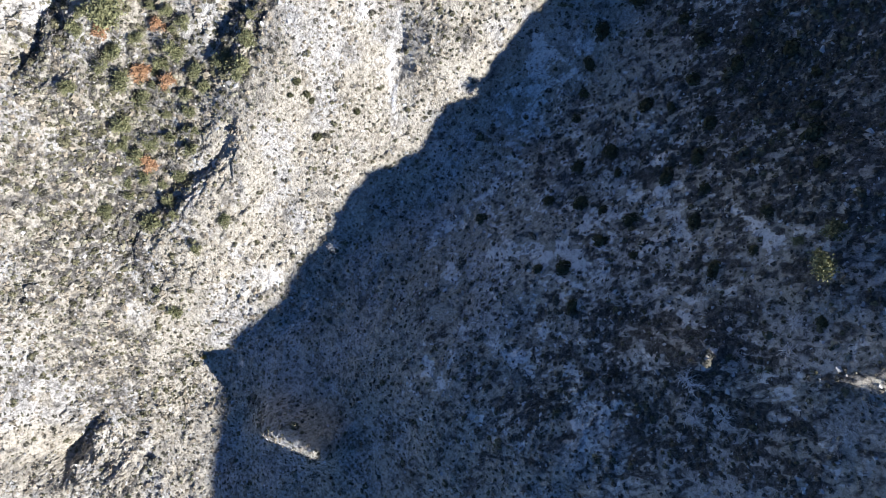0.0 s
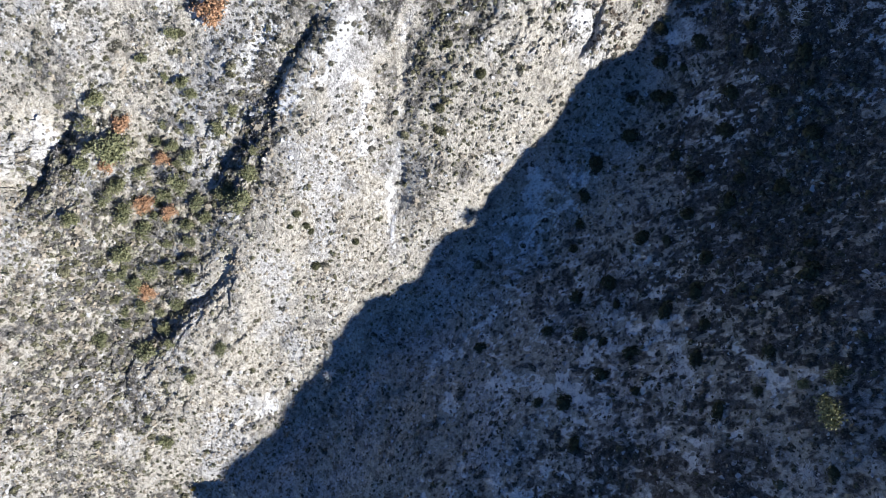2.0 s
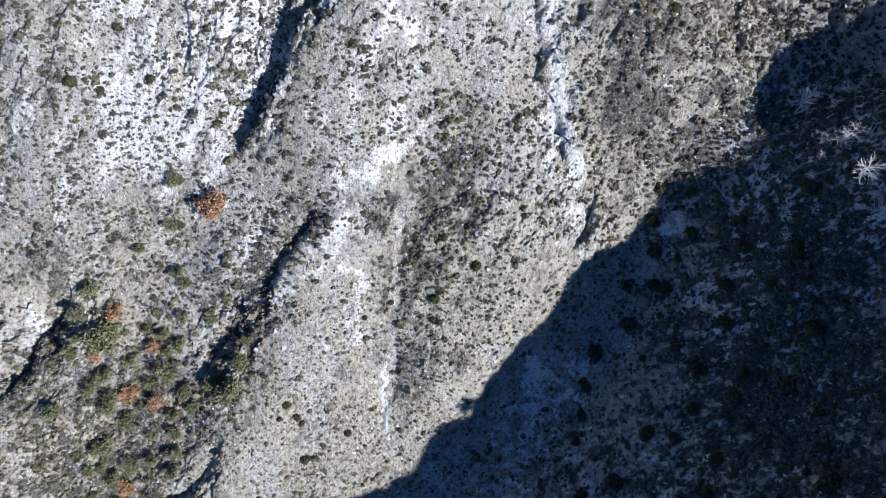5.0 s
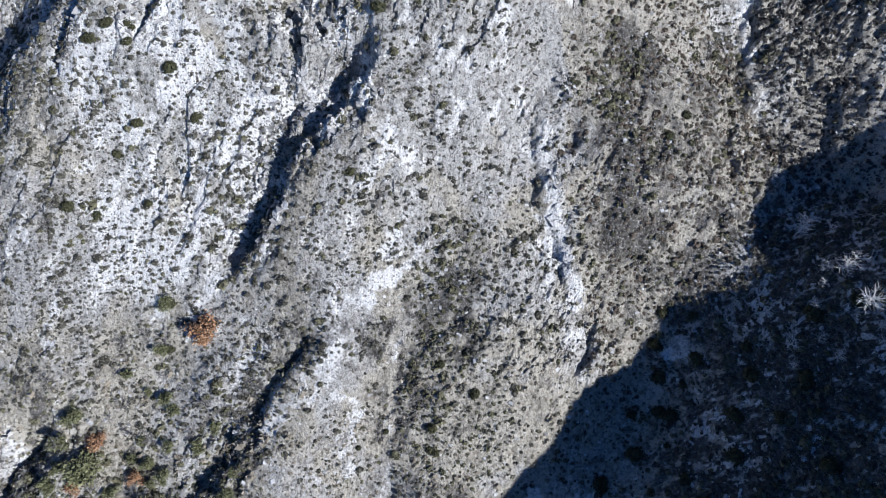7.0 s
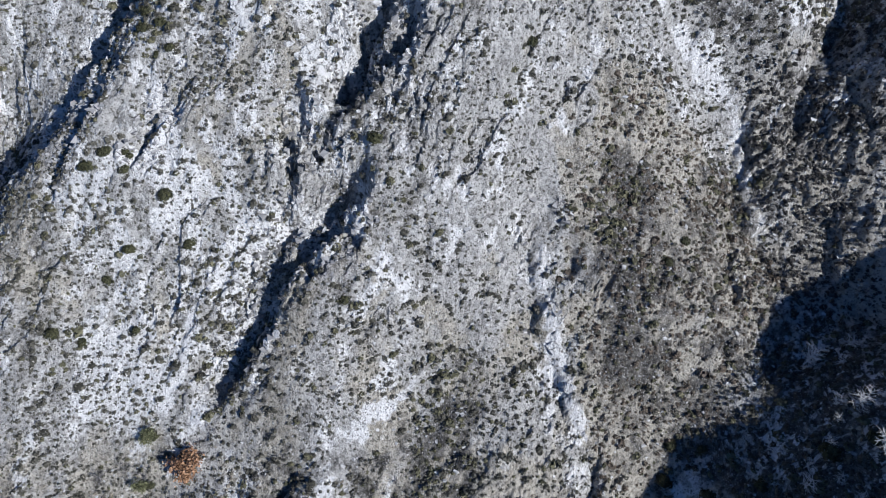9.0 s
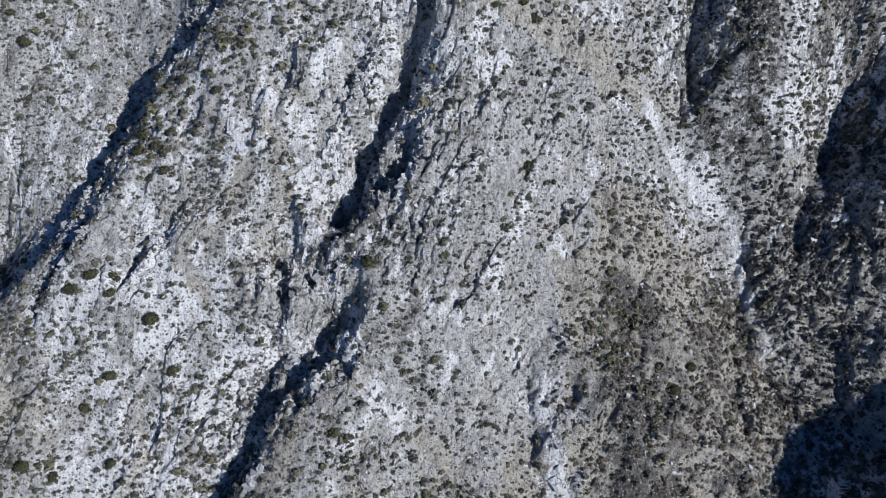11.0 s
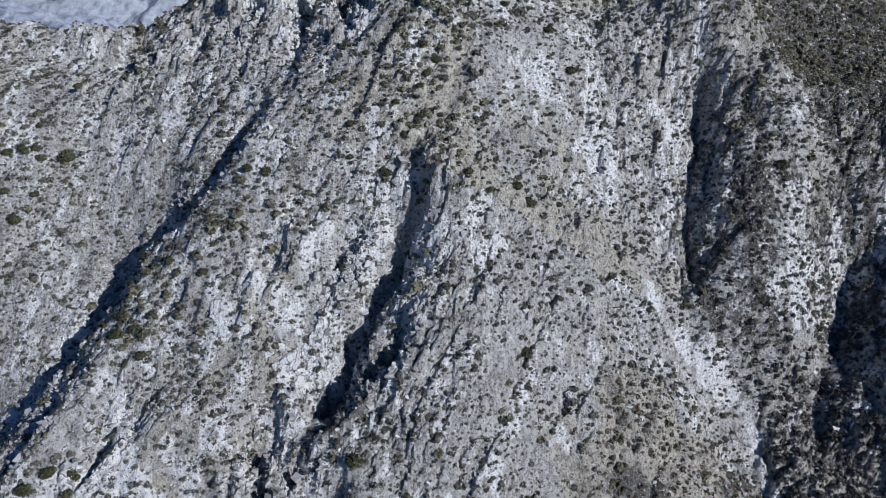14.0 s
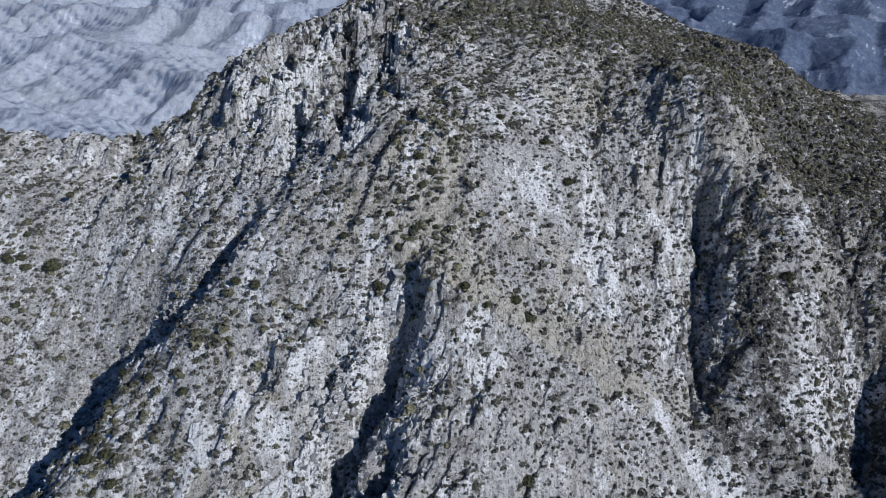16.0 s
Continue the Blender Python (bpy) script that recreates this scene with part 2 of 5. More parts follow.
EAST_FORMS = {
    "shadow_gully": (-1.3, 11, [(-59.9, -49.1), (-34.5, -9.3), (-10.4, 16.4), (12.6, 38.1), (28.7, 48.0), (45.1, 64.4), (59.0, 86.3), (69.4, 105.2)]),
    "right_gully": (-3.1, 10, [(69.4, 105.2), (69.5, 112.3), (62.3, 125.8), (57.8, 142.5), (50.0, 151.8), (49.0, 168.3), (52.6, 181.3), (61.1, 196.0)]),
    "far_right_gully": (-2.2, 10, [(79.6, 113.3), (74.8, 139.0), (83.9, 154.6), (92.7, 174.6)]),
    "low_rib": (12.0, 4.6, [(-47.0, -36.4), (-43.3, -37.2), (-35.5, -38.8), (-26.6, -41.3), (-19.6, -42.8)]),
    "shade_rib": (9.0, 4.0, [(32.0, -16.0), (39.3, -14.3), (44.6, -13.0), (50.0, -13.0)]),
    "upper_shade_rib": (3.5, 4.5, [(45.0, -14.0), (50.6, -14.9), (56.8, -14.0), (64.2, -12.0), (72.0, -10.0)]),
    "crest": (3.2, 5, [(-6.0, 158.5), (3.0, 155.2), (11.0, 154.9), (19.6, 154.8), (29.7, 153.5), (40.0, 152.6), (49.0, 151.0)]),
    "right_rib": (3.3, 8, [(70.1, 127.4), (68.8, 141.7), (74.3, 168.6), (76.3, 184.7)]),
}
LANDFORMS = {**WEST_FORMS, **EAST_FORMS}
# sharp ravines and clefts: depth, width and course
WEST_RAVINES = {
    "west_ravine": (8.0, 2.6, [(-83.0, 121.0), (-79.0, 130.0), (-75.5, 137.5), (-70.5, 144.5), (-66.8, 149.0), (-62.7, 154.3), (-59.0, 158.3), (-51.3, 160.2), (-45.5, 161.2), (-39.5, 164.9), (-35.5, 168.9), (-29.0, 175.0)]),
    "west_ravine_head": (5, 3, [(-33.9, 189.4), (-28.7, 183.8), (-24.4, 196.5), (-16.4, 212.6)]),
    "small_cleft": (4.5, 1.8, [(-59.1, 115.5), (-53.9, 123.5), (-50.0, 129.2), (-46.3, 133.0), (-43.8, 135.6)]),
    "tree_ravine": (7, 3.2, [(-42.7, 82.2), (-39.9, 86.6), (-37.6, 91.1), (-33.2, 97.2), (-29.0, 104.0), (-21.9, 107.0), (-16.3, 113.2), (-11.1, 118.3)]),
}
LOW_RAVINES = {
    "far_west_ravine": (8, 4.4, [(-93.1, 34.9), (-90.5, 38.3), (-86.2, 47.5), (-81.7, 55.5), (-81.0, 64.6)]),
    "low_ravine": (3.6, 2.6, [(-68.3, 8.6), (-64.5, 11.9), (-58.2, 17.9), (-53.0, 21.2), (-47.3, 28.7), (-44.5, 33.0)]),
    "brush_ravine": (4.0, 4.0, [(-51.5, 41.5), (-47.3, 47.8), (-43.7, 51.8), (-39.6, 59.0), (-34.4, 64.7), (-28.1, 69.9), (-25.5, 76.4)]),
    "corner_ravine": (7, 3.6, [(-96.6, -59.6), (-93.4, -47.4), (-88.4, -39.7), (-85.1, -36.8)]),
}
MIDDLE_RAVINES = {
    "mid_ravine": (4.0, 2.5, [(-34.1, 102.3), (-31.5, 108.0), (-28.5, 110.8), (-22.7, 112.9), (-15.9, 117.0), (-11.7, 119.0), (-9.8, 121.7)]),
    "twin_ravine": (5.0, 2.0, [(-28.0, 114.5), (-27.0, 120.3), (-26.8, 125.2), (-24.8, 129.6), (-22.0, 133.4)]),
    "spur_head": (4.5, 1.3, [(-10.2, 144.2), (-8.0, 147.5), (-5.4, 150.4), (-2.8, 150.9), (-0.7, 150.1), (2.0, 151.6)]),
    "spur_ravine": (10.5, 3.8, [(-20.1, 126.4), (-16.5, 132.0), (-13.0, 138.2), (-11.0, 142.4), (-8.0, 146.4), (-5.0, 150.0), (-2.0, 152.3), (2.2, 153.6)]),
    "spur_cleft": (6.0, 2.2, [(-16.2, 125.0), (-10.5, 129.6), (-6.5, 133.6), (-5.2, 138.5), (-3.0, 142.5)]),
    "fin_cleft": (5.0, 2.0, [(-21.5, 127.5), (-18.5, 131.5), (-15.0, 135.5), (-12.5, 138.5)]),
    "far_west_cleft": (4.0, 1.8, [(-76.9, 116.1), (-72.8, 119.5), (-69.0, 126.6), (-64.9, 134.6), (-61.5, 140.5)]),
    "slab_cleft": (5.0, 1.8, [(-29.5, 142.5), (-28.1, 147.3), (-26.2, 150.1), (-23.0, 152.5)]),
    "upper_cleft": (6.0, 2.0, [(-21.3, 143.4), (-19.0, 147.0), (-17.1, 149.2), (-14.6, 152.6), (-13.0, 155.2)]),
    "crag_cleft": (5, 2.2, [(-31.2, 193.6), (-29.1, 195.0), (-30.2, 205.6)]),
    "crag_cleft_two": (5, 2.2, [(-21.8, 190.8), (-17.7, 186.0), (-17.9, 209.0)]),
    "crag_cleft_three": (4.5, 2.2, [(-18.4, 179.3), (-12.8, 179.3), (-7.7, 182.7)]),
}
EAST_RAVINES = {
    "wash_channel": (1.7, 4, [(-10.1, 28.3), (-11.0, 41.5), (-9.8, 54.2), (-8.3, 64.2), (-8.3, 71.1)]),
    "scree_channel": (2, 2.4, [(25.4, 64.2), (29.0, 73.6), (27.1, 78.8), (23.6, 85.1), (20.4, 92.9), (18.2, 104.6), (20.0, 115.5), (21.3, 124.8)]),
    "east_ravine": (2.2, 4, [(59.9, 142.2), (61.2, 126.4), (64.3, 114.0), (68.7, 108.3)]),
    "east_ravine_head": (11, 3.4, [(55.0, 154.5), (52.2, 159.5), (51.8, 164.5), (52.4, 170.5), (53.7, 179.0), (55.5, 187.0), (60.5, 192.5)]),
    "east_cleft": (5, 4.5, [(93.0, 172.8), (85.7, 161.2), (78.4, 149.1), (72.8, 137.9), (73.3, 127.5)]),
    "slope_crack": (2, 1.2, [(18.1, 128.7), (19.4, 133.5), (21.4, 136.8)]),
}
# width of the steep bank against that of the ravine, where it is broad
BROAD_BANKS = {"east_ravine_head": 2.0, "spur_ravine": 0.9, "mid_ravine": 1.0, "east_cleft": 1.0, "tree_ravine": 0.6, "brush_ravine": 0.9, "low_ravine": 0.8, "far_west_ravine": 1.2}
RAVINES = {**WEST_RAVINES, **LOW_RAVINES, **MIDDLE_RAVINES, **EAST_RAVINES}


def hash_noise(ix, iy, seed):
    h = (ix * 374761393 + iy * 668265263 + seed * 974634777) & 0x7fffffff
    h = ((h ^ (h >> 13)) * 1274126177) & 0x7fffffff
    return ((h ^ (h >> 16)) & 0xffff) / 65535.0


def value_noise(x, y, seed):
    fx, fy = np.floor(x), np.floor(y)
    ix, iy = fx.astype(np.int64), fy.astype(np.int64)
    u, v = x - fx, y - fy
    u, v = u * u * u * (u * (u * 6 - 15) + 10), v * v * v * (v * (v * 6 - 15) + 10)
    a, b = hash_noise(ix, iy, seed), hash_noise(ix + 1, iy, seed)
    c, d = hash_noise(ix, iy + 1, seed), hash_noise(ix + 1, iy + 1, seed)
    return (a + (b - a) * u + (c - a) * v + (a - b - c + d) * u * v) * 2 - 1


def fbm(x, y, seed, octaves=4, gain=0.5):
    total, amp = 0, 1.0
    for k in range(octaves):
        total = total + amp * value_noise(x, y, seed + 17 * k)
        x, y, amp = (x * 0.8 - y * 0.6) * 2.03, (x * 0.6 + y * 0.8) * 2.03, amp * gain
    return total


def ridged(x, y, seed, octaves=4, gain=0.55):
    total, amp = 0, 1.0
    for k in range(octaves):
        total = total + amp * (1 - 2 * np.abs(value_noise(x, y, seed + 31 * k)))
        x, y, amp = x * 2.1 + 3.7, y * 2.1 - 1.3, amp * gain
    return total


def worley(x, y, seed):
    """The random value of the nearest cell, the distance to its border and a tilt across it."""
    fx, fy = np.floor(x).astype(np.int64), np.floor(y).astype(np.int64)
    first, second, pick = np.full(x.shape, 9.0), np.full(x.shape, 9.0), np.zeros(x.shape)
    ox, oy = np.zeros(x.shape), np.zeros(x.shape)
    for i in (-1, 0, 1):
        for j in (-1, 0, 1):
            px, py = fx + i + hash_noise(fx + i, fy + j, seed), fy + j + hash_noise(fx + i, fy + j, seed + 5)
            d = np.hypot(x - px, y - py)
            nearer = d < first
            second = np.where(nearer, first, np.minimum(second, d))
            pick = np.where(nearer, hash_noise(fx + i, fy + j, seed + 9), pick)
            ox, oy = np.where(nearer, x - px, ox), np.where(nearer, y - py, oy)
            first = np.where(nearer, d, first)
    return pick, second - first, ox * (pick * 7.3 % 1 - 0.5) + oy * (pick * 13.7 % 1 - 0.5)


def smooth(a, b, v):
    t = np.clip((v - a) / (b - a), 0, 1)
    return t * t * (3 - 2 * t)


def line_distance(x, y, pts, reach):
    """Distance to a course, signed positive on its right, and the taper towards its ends; far points get the reach."""
    course = catmull(pts, 1.0)
    lo, hi = course.min(0) - reach, course.max(0) + reach
    near = np.flatnonzero((x > lo[0]) & (x < hi[0]) & (y > lo[1]) & (y < hi[1]))
    dist, taper = np.full(x.shape, float(reach)), np.zeros(x.shape)
    way = np.gradient(course, axis=0)
    for s in range(0, len(near), 20000):
        k = near[s:s + 20000]
        dx, dy = x[k, None] - course[None, :, 0], y[k, None] - course[None, :, 1]
        d2 = dx * dx + dy * dy
        m = d2.argmin(1)
        r = np.arange(len(k))
        side = np.sign(dx[r, m] * way[m, 1] - dy[r, m] * way[m, 0])
        # the part of the way along the course, up to half a step, does not count
        long = np.hypot(way[m, 0], way[m, 1])
        along = np.clip((dx[r, m] * way[m, 0] + dy[r, m] * way[m, 1]) / long, -0.6 * long, 0.6 * long)
        dist[k] = np.sqrt(np.maximum(d2[r, m] - along**2, 0)) * np.where(side == 0, 1, side)
        step = m + np.clip(along / long, -0.5, 0.5)
        taper[k] = smooth(0, 1, np.minimum(step, len(course) - 1 - step) / 8.0)
    return dist, taper


# ---- surface zones in plan: x, y, half-length, half-width, direction in degrees, strength ----
PALE_LOW = [
    (-21.8, 40.2, 18, 6, 78, 0.2),
    (-33.9, 5, 17, 7, 53, 0.25),
    (-39.9, -4.2, 5, 3, -176, 0.35),
    (-11.5, 35, 12, 2, 89, 0.17),
    (-57.6, 85.7, 12, 8, -174, 0.37),
    (-16.1, 64.6, 10, 5, 91, 0.26),
    (-10.3, 43.2, 14, 2, 95, 0.22),
    (27.6, 75.3, 5, 2, 76, 0.55),
    (23.3, 63.7, 4, 3, -138, 0.35),
    (-77.7, 75.5, 5, 2, 84, 0.3),
    (-41.9, 109.1, 13, 10, 96, 0.34),
    (-59.6, 89.7, 15, 10, 108, 0.31),
    (-18.1, 67.7, 8, 6, 85, 0.26),
    (-9.2, 84.2, 10, 2, -157, 0.15),
    (21.3, 92.4, 3, 2, 86, 0.8),
    (23.4, 85.1, 3, 2, 87, 0.7),
]
PALE_MIDDLE = [
    (18.1, 105, 9, 2, 94, 0.28),
    (-69, 113.2, 10, 7, 102, 0.3),
    (0.9, 108.3, 13, 5, -169, 0.15),
    (-79.9, 145.2, 16, 10, 141, 0.2),
    (54.2, 147, 5, 3, -141, 0.16),
    (-7.2, 104.2, 9, 8, -164, 0.15),
    (-35.4, 139.9, 4, 2, 80, 0.7),
    (-22.9, 135.6, 4, 2, -167, 0.8),
    (53.1, 147.7, 7, 3, -140, 0.2),
    (60.8, 137.9, 4, 2, 69, 0.3),
    (32.6, 168.8, 10, 5, 70, 0.28),
    (-84.1, 147.5, 13, 7, 142, 0.15),
    (-57.9, 134.7, 23, 6, 123, 0.25),
    (11.1, 148.7, 6, 2, -154, 0.22),
    (-8.1, 149.1, 3, 2, 178, 0.5),
    (-10.1, 147.1, 4, 2, 129, 0.4),
]
PALE_HIGH = [
    (18.1, 170.3, 9, 5, 55, 0.25),
    (73.9, 156.6, 6, 4, -151, 0.3),
    (-26.9, 202.7, 10, 5, 94, 0.15),
    (19.7, 185.7, 13, 5, 69, 0.2),
    (-83.9, 177.5, 6, 3, 20, 0.25),
    (47.2, 183.9, 5, 4, 60, 0.4),
    (29.9, 166.9, 6, 5, 60, 0.3),
    (-25.1, 150.3, 5, 2, 60, 0.5),
    (-67.9, 114, 6, 5, 60, 0.25),
    (-49.3, 118.5, 8, 7, 60, 0.34),
    (-57.3, 177.4, 16, 6, 163, 0.12),
]
PALE = PALE_LOW + PALE_MIDDLE + PALE_HIGH
EARTH_LOW = [
    (-46.2, 8.1, 19, 7, 50, 0.22),
    (-68.6, -32.9, 18, 10, 84, 0.25),
    (-67.7, 57.2, 6, 5, -141, 0.45),
    (-84.1, 69.8, 13, 7, 90, 0.2),
    (10.2, 67.9, 13, 12, 86, 0.2),
    (-45.2, 8.1, 9, 9, 58, 0.25),
    (39.8, 99.1, 21, 15, 92, 0.35),
    (7.2, 81.5, 10, 8, 91, 0.35),
    (12.3, 93.9, 8, 7, -155, 0.3),
]
EARTH_SLOPE = [
    (-22.1, 97.4, 10, 7, 96, 0.2),
    (-49.8, 89.0, 10, 2, 101, 0.2),
    (33.8, 125.8, 13, 11, -172, 0.35),
    (17.4, 158.1, 15, 1.6, 179, 0.9),
    (37.9, 153.0, 16, 1.3, 177, 0.5),
    (32.9, 130.0, 12, 3, 127, 0.3),
    (-30.2, 136.4, 8, 3, 92, 0.45),
    (-43.6, 142.2, 9, 6, 131, 0.2),
]
EARTH_MIDDLE = [
    (-16.0, 118.6, 7, 4, 141, 0.35),
    (-0.1, 158.2, 13, 5, -176, 0.3),
    (-71.2, 173.9, 14, 5, -179, 0.15),
    (83.3, 211.2, 27, 18, -164, 0.55),
    (4.0, 173.0, 11, 7, 77, 0.45),
    (-16.8, 178.4, 11, 7, 141, 0.15),
    (16.7, 225.3, 36, 15, -168, 0.4),
    (-31.0, 195.9, 9, 7, 122, 0.1),
]
EARTH = EARTH_LOW + EARTH_SLOPE + EARTH_MIDDLE
# thick brush; the first two rows also darken ground to deepen the shade
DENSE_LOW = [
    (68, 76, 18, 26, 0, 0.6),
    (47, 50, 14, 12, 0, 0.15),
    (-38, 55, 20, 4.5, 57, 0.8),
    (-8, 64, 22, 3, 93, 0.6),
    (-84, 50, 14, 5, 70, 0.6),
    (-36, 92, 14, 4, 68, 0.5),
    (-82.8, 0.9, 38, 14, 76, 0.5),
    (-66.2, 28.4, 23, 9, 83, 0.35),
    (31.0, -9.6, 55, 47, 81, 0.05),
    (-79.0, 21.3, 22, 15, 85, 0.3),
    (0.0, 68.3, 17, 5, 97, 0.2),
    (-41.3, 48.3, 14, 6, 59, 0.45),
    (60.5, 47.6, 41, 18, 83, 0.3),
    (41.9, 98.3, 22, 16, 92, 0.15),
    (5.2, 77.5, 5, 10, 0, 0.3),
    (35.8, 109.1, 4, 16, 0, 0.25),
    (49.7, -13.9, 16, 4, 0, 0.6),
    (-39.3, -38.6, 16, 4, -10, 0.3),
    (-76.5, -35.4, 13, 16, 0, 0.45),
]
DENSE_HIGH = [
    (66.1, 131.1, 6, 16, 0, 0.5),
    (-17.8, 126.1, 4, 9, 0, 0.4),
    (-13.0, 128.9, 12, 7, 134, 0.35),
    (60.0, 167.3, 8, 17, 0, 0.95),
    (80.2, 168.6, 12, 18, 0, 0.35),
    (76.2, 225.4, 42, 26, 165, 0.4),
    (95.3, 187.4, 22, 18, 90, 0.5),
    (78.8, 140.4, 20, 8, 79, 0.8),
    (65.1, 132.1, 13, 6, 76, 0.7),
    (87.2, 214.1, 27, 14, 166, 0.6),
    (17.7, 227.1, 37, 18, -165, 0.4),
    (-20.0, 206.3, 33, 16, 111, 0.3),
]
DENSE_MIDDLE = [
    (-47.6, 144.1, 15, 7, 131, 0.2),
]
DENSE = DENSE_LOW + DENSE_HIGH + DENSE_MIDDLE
CRAGS = [
    (-24.9, 206.6, 20, 13, 83, 0.90),
    (-12.0, 134.8, 17, 6, 123, 0.80),
    (-20.1, 147.1, 9, 6, 166, 0.60),
    (23.9, 135.0, 6, 3, -170, 0.50),
    (-72.0, 140.0, 28, 6, 134, 0.50),
    (33.6, 166.8, 17, 7, 76, 0.40),
    (52.9, 163.0, 10, 6, 86, 0.40),
    (-53.1, 185.1, 20, 10, 160, 0.35),
    (-8.0, 209.1, 27, 12, 102, 0.50),
    (-14.2, 94.8, 5, 5, 161, 0.40),
    (-22.9, 112.7, 12, 7, 123, 0.60),
    (44.4, 187.3, 15, 11, 71, 0.40),
    (7.0, 138.3, 6, 4, -159, 0.35),
]
SCRUB = [
    (-64.8, 36.6, 26, 12, 76, 0.80),
    (-42.4, 51.4, 17, 8, 61, 0.60),
    (-69.8, -26.1, 23, 8, 79, 0.40),
    (-88.3, 13.1, 12, 34, -10, 0.45),
    (-42.0, 90.2, 16, 4, 74, 0.40),
    (-86.0, 47.9, 12, 6, 70, 0.50),
]
# bare brush on shaded slopes; also the mask that darkens their ground colour
SHADY_BRUSH = [
    (30.2, 19.7, 29, 28, 152, 0.80),
    (23.5, -23.6, 34, 21, -166, 0.80),
    (58.1, 35.3, 35, 14, 80, 0.70),
    (49.0, -27.9, 18, 10, 0, 0.95),
    (64.6, 21.8, 8, 20, 0, 0.60),
    (64.7, 47.6, 14, 36, 0, 0.50),
    (70.6, 73.6, 14, 24, 0, 0.60),
    (34.2, -11.7, 5, 4, 0, 0.50),
    (78.9, 135.7, 27, 8, 77, 0.70),
    (61.0, 169.3, 12, 9, 84, 0.50),
    (75.0, 126.4, 16, 10, 85, 0.50),
]
DEAD_BRUSH = [
    (-26, 114, 14, 5, 60, 0.6),
    (-18, 126, 12, 4, 60, 0.5),
    (-8, 64, 20, 2.5, 93, 0.7),
    (-37, 90, 14, 4, 70, 0.5),
    (-39.0, 56.3, 18, 4, 57, 0.9),
    (-87.6, 46.7, 14, 4, 70, 0.7),
    (-38.3, 91.6, 16, 3, 75, 0.5),
    (-14.0, 135.6, 16, 4, 55, 0.5),
    (56.4, 169.8, 8, 16, 0, 0.5),
    (-61.9, 15.1, 14, 4, 50, 0.5),
    (63.5, 70.5, 12, 12, 0, 0.4),
    (46.1, -17.8, 22, 12, 0, 0.4),
]
SHADE_ROCK = [
    (26.3, 0.7, 4, 3, 179, 0.50),
    (42.2, 13.1, 4, 4, 81, 0.50),
    (51.5, 6.9, 3, 2, -177, 0.55),
    (17.6, 43.0, 6, 2, -161, 0.55),
    (-1.8, -22.3, 7, 3, 158, 0.50),
    (20.4, -20.5, 4, 4, 60, 0.50),
    (28.5, -31.7, 5, 4, 67, 0.50),
    (47.2, 28.7, 6, 4, 88, 0.45),
    (56.5, -19.9, 3, 2, 45, 0.50),
    (9.6, 3.9, 7, 2, -179, 0.45),
]
# pale slabs, and broad rows that brighten the shaded middle in the colour
SHADE_SLABS_LIFT = [
    (14, 28, 24, 9, 45, 0.30),
    (5, 12, 18, 8, 45, 0.22),
    (20, 40, 9, 3, 30, 0.35),
    (31, 47, 9, 1.2, 55, 0.5),
    (-10.9, -14.3, 8, 2, 166, 0.50),
    (52.7, 55.5, 3, 2, 138, 0.50),
    (47.2, 72.7, 5, 2, 169, 0.45),
    (43.2, 12.1, 6, 3, 20, 0.50),
    (52.6, 8.0, 5, 2, 10, 0.50),
    (20.4, -21.5, 4, 3, 30, 0.50),
    (28.6, -28.7, 3, 6, 20, 0.50),
    (13.8, 5.0, 6, 1.5, -15, 0.50),
    (56.6, -18.9, 4, 3, 0, 0.40),
    (24.3, 2.9, 16, 14, 0, 0.5),
]
SHADE_ROCK = SHADE_ROCK + SHADE_SLABS_LIFT
PALE = PALE + SHADE_ROCK


# smooth pale scree and gravel washes: half-width and course
SCREE = {
    "wash": (1.5, [(29.6, 72.3), (28.5, 77.1), (24.4, 85.2), (21.3, 93.4), (20.7, 99.3), (19.1, 105.0), (20.2, 113.4), (19.9, 121.1), (20.7, 129.9)]),
    "gravel_band": (1.3, [(-22.2, 75.7), (-17.2, 77.8), (-13.2, 80.0), (-7.1, 84.3), (-2.1, 88.7), (1.0, 91.9)]),
    "east_chute": (1.3, [(50.1, 153.0), (52.8, 146.0), (57.8, 144.5), (60.8, 139.8), (62.4, 133.4), (63.3, 124.9), (66.5, 114.4)]),
    "west_chute": (0.9, [(-52.4, 78.5), (-51.2, 84.5), (-48.6, 89.8), (-47.1, 96.2), (-43.7, 103.7)]),
    "low_wash": (1.0, [(-9.4, 25.7), (-11.4, 38.1), (-10.2, 50.1), (-9.0, 61.8), (-8.6, 69.9), (-6.1, 78.4)]),
    "crest_path": (0.9, [(26.5, 157.1), (36.0, 153.9), (45.1, 150.1), (52.3, 146.1), (59.8, 144.5)]),
    "summit_scree": (1.2, [(12.0, 179.4), (11.9, 186.1), (10.8, 192.7)]),
}


CREST_SOIL = [(1.5, 155.6), (6.0, 155.2), (11.0, 155.1), (15.2, 155.2), (19.6, 155.0), (24.0, 154.4), (29.7, 153.6), (35.6, 153.2), (41.0, 152.6)]


def path_at(x, y):
    d, taper = line_distance(np.ravel(x), np.ravel(y), CREST_SOIL, 6)
    return (taper * (1 - smooth(1.0, 2.6, np.abs(d) + 0.8 * fbm(np.ravel(x) / 2, np.ravel(y) / 2, 67, 3, 0.6)))).reshape(np.shape(x))


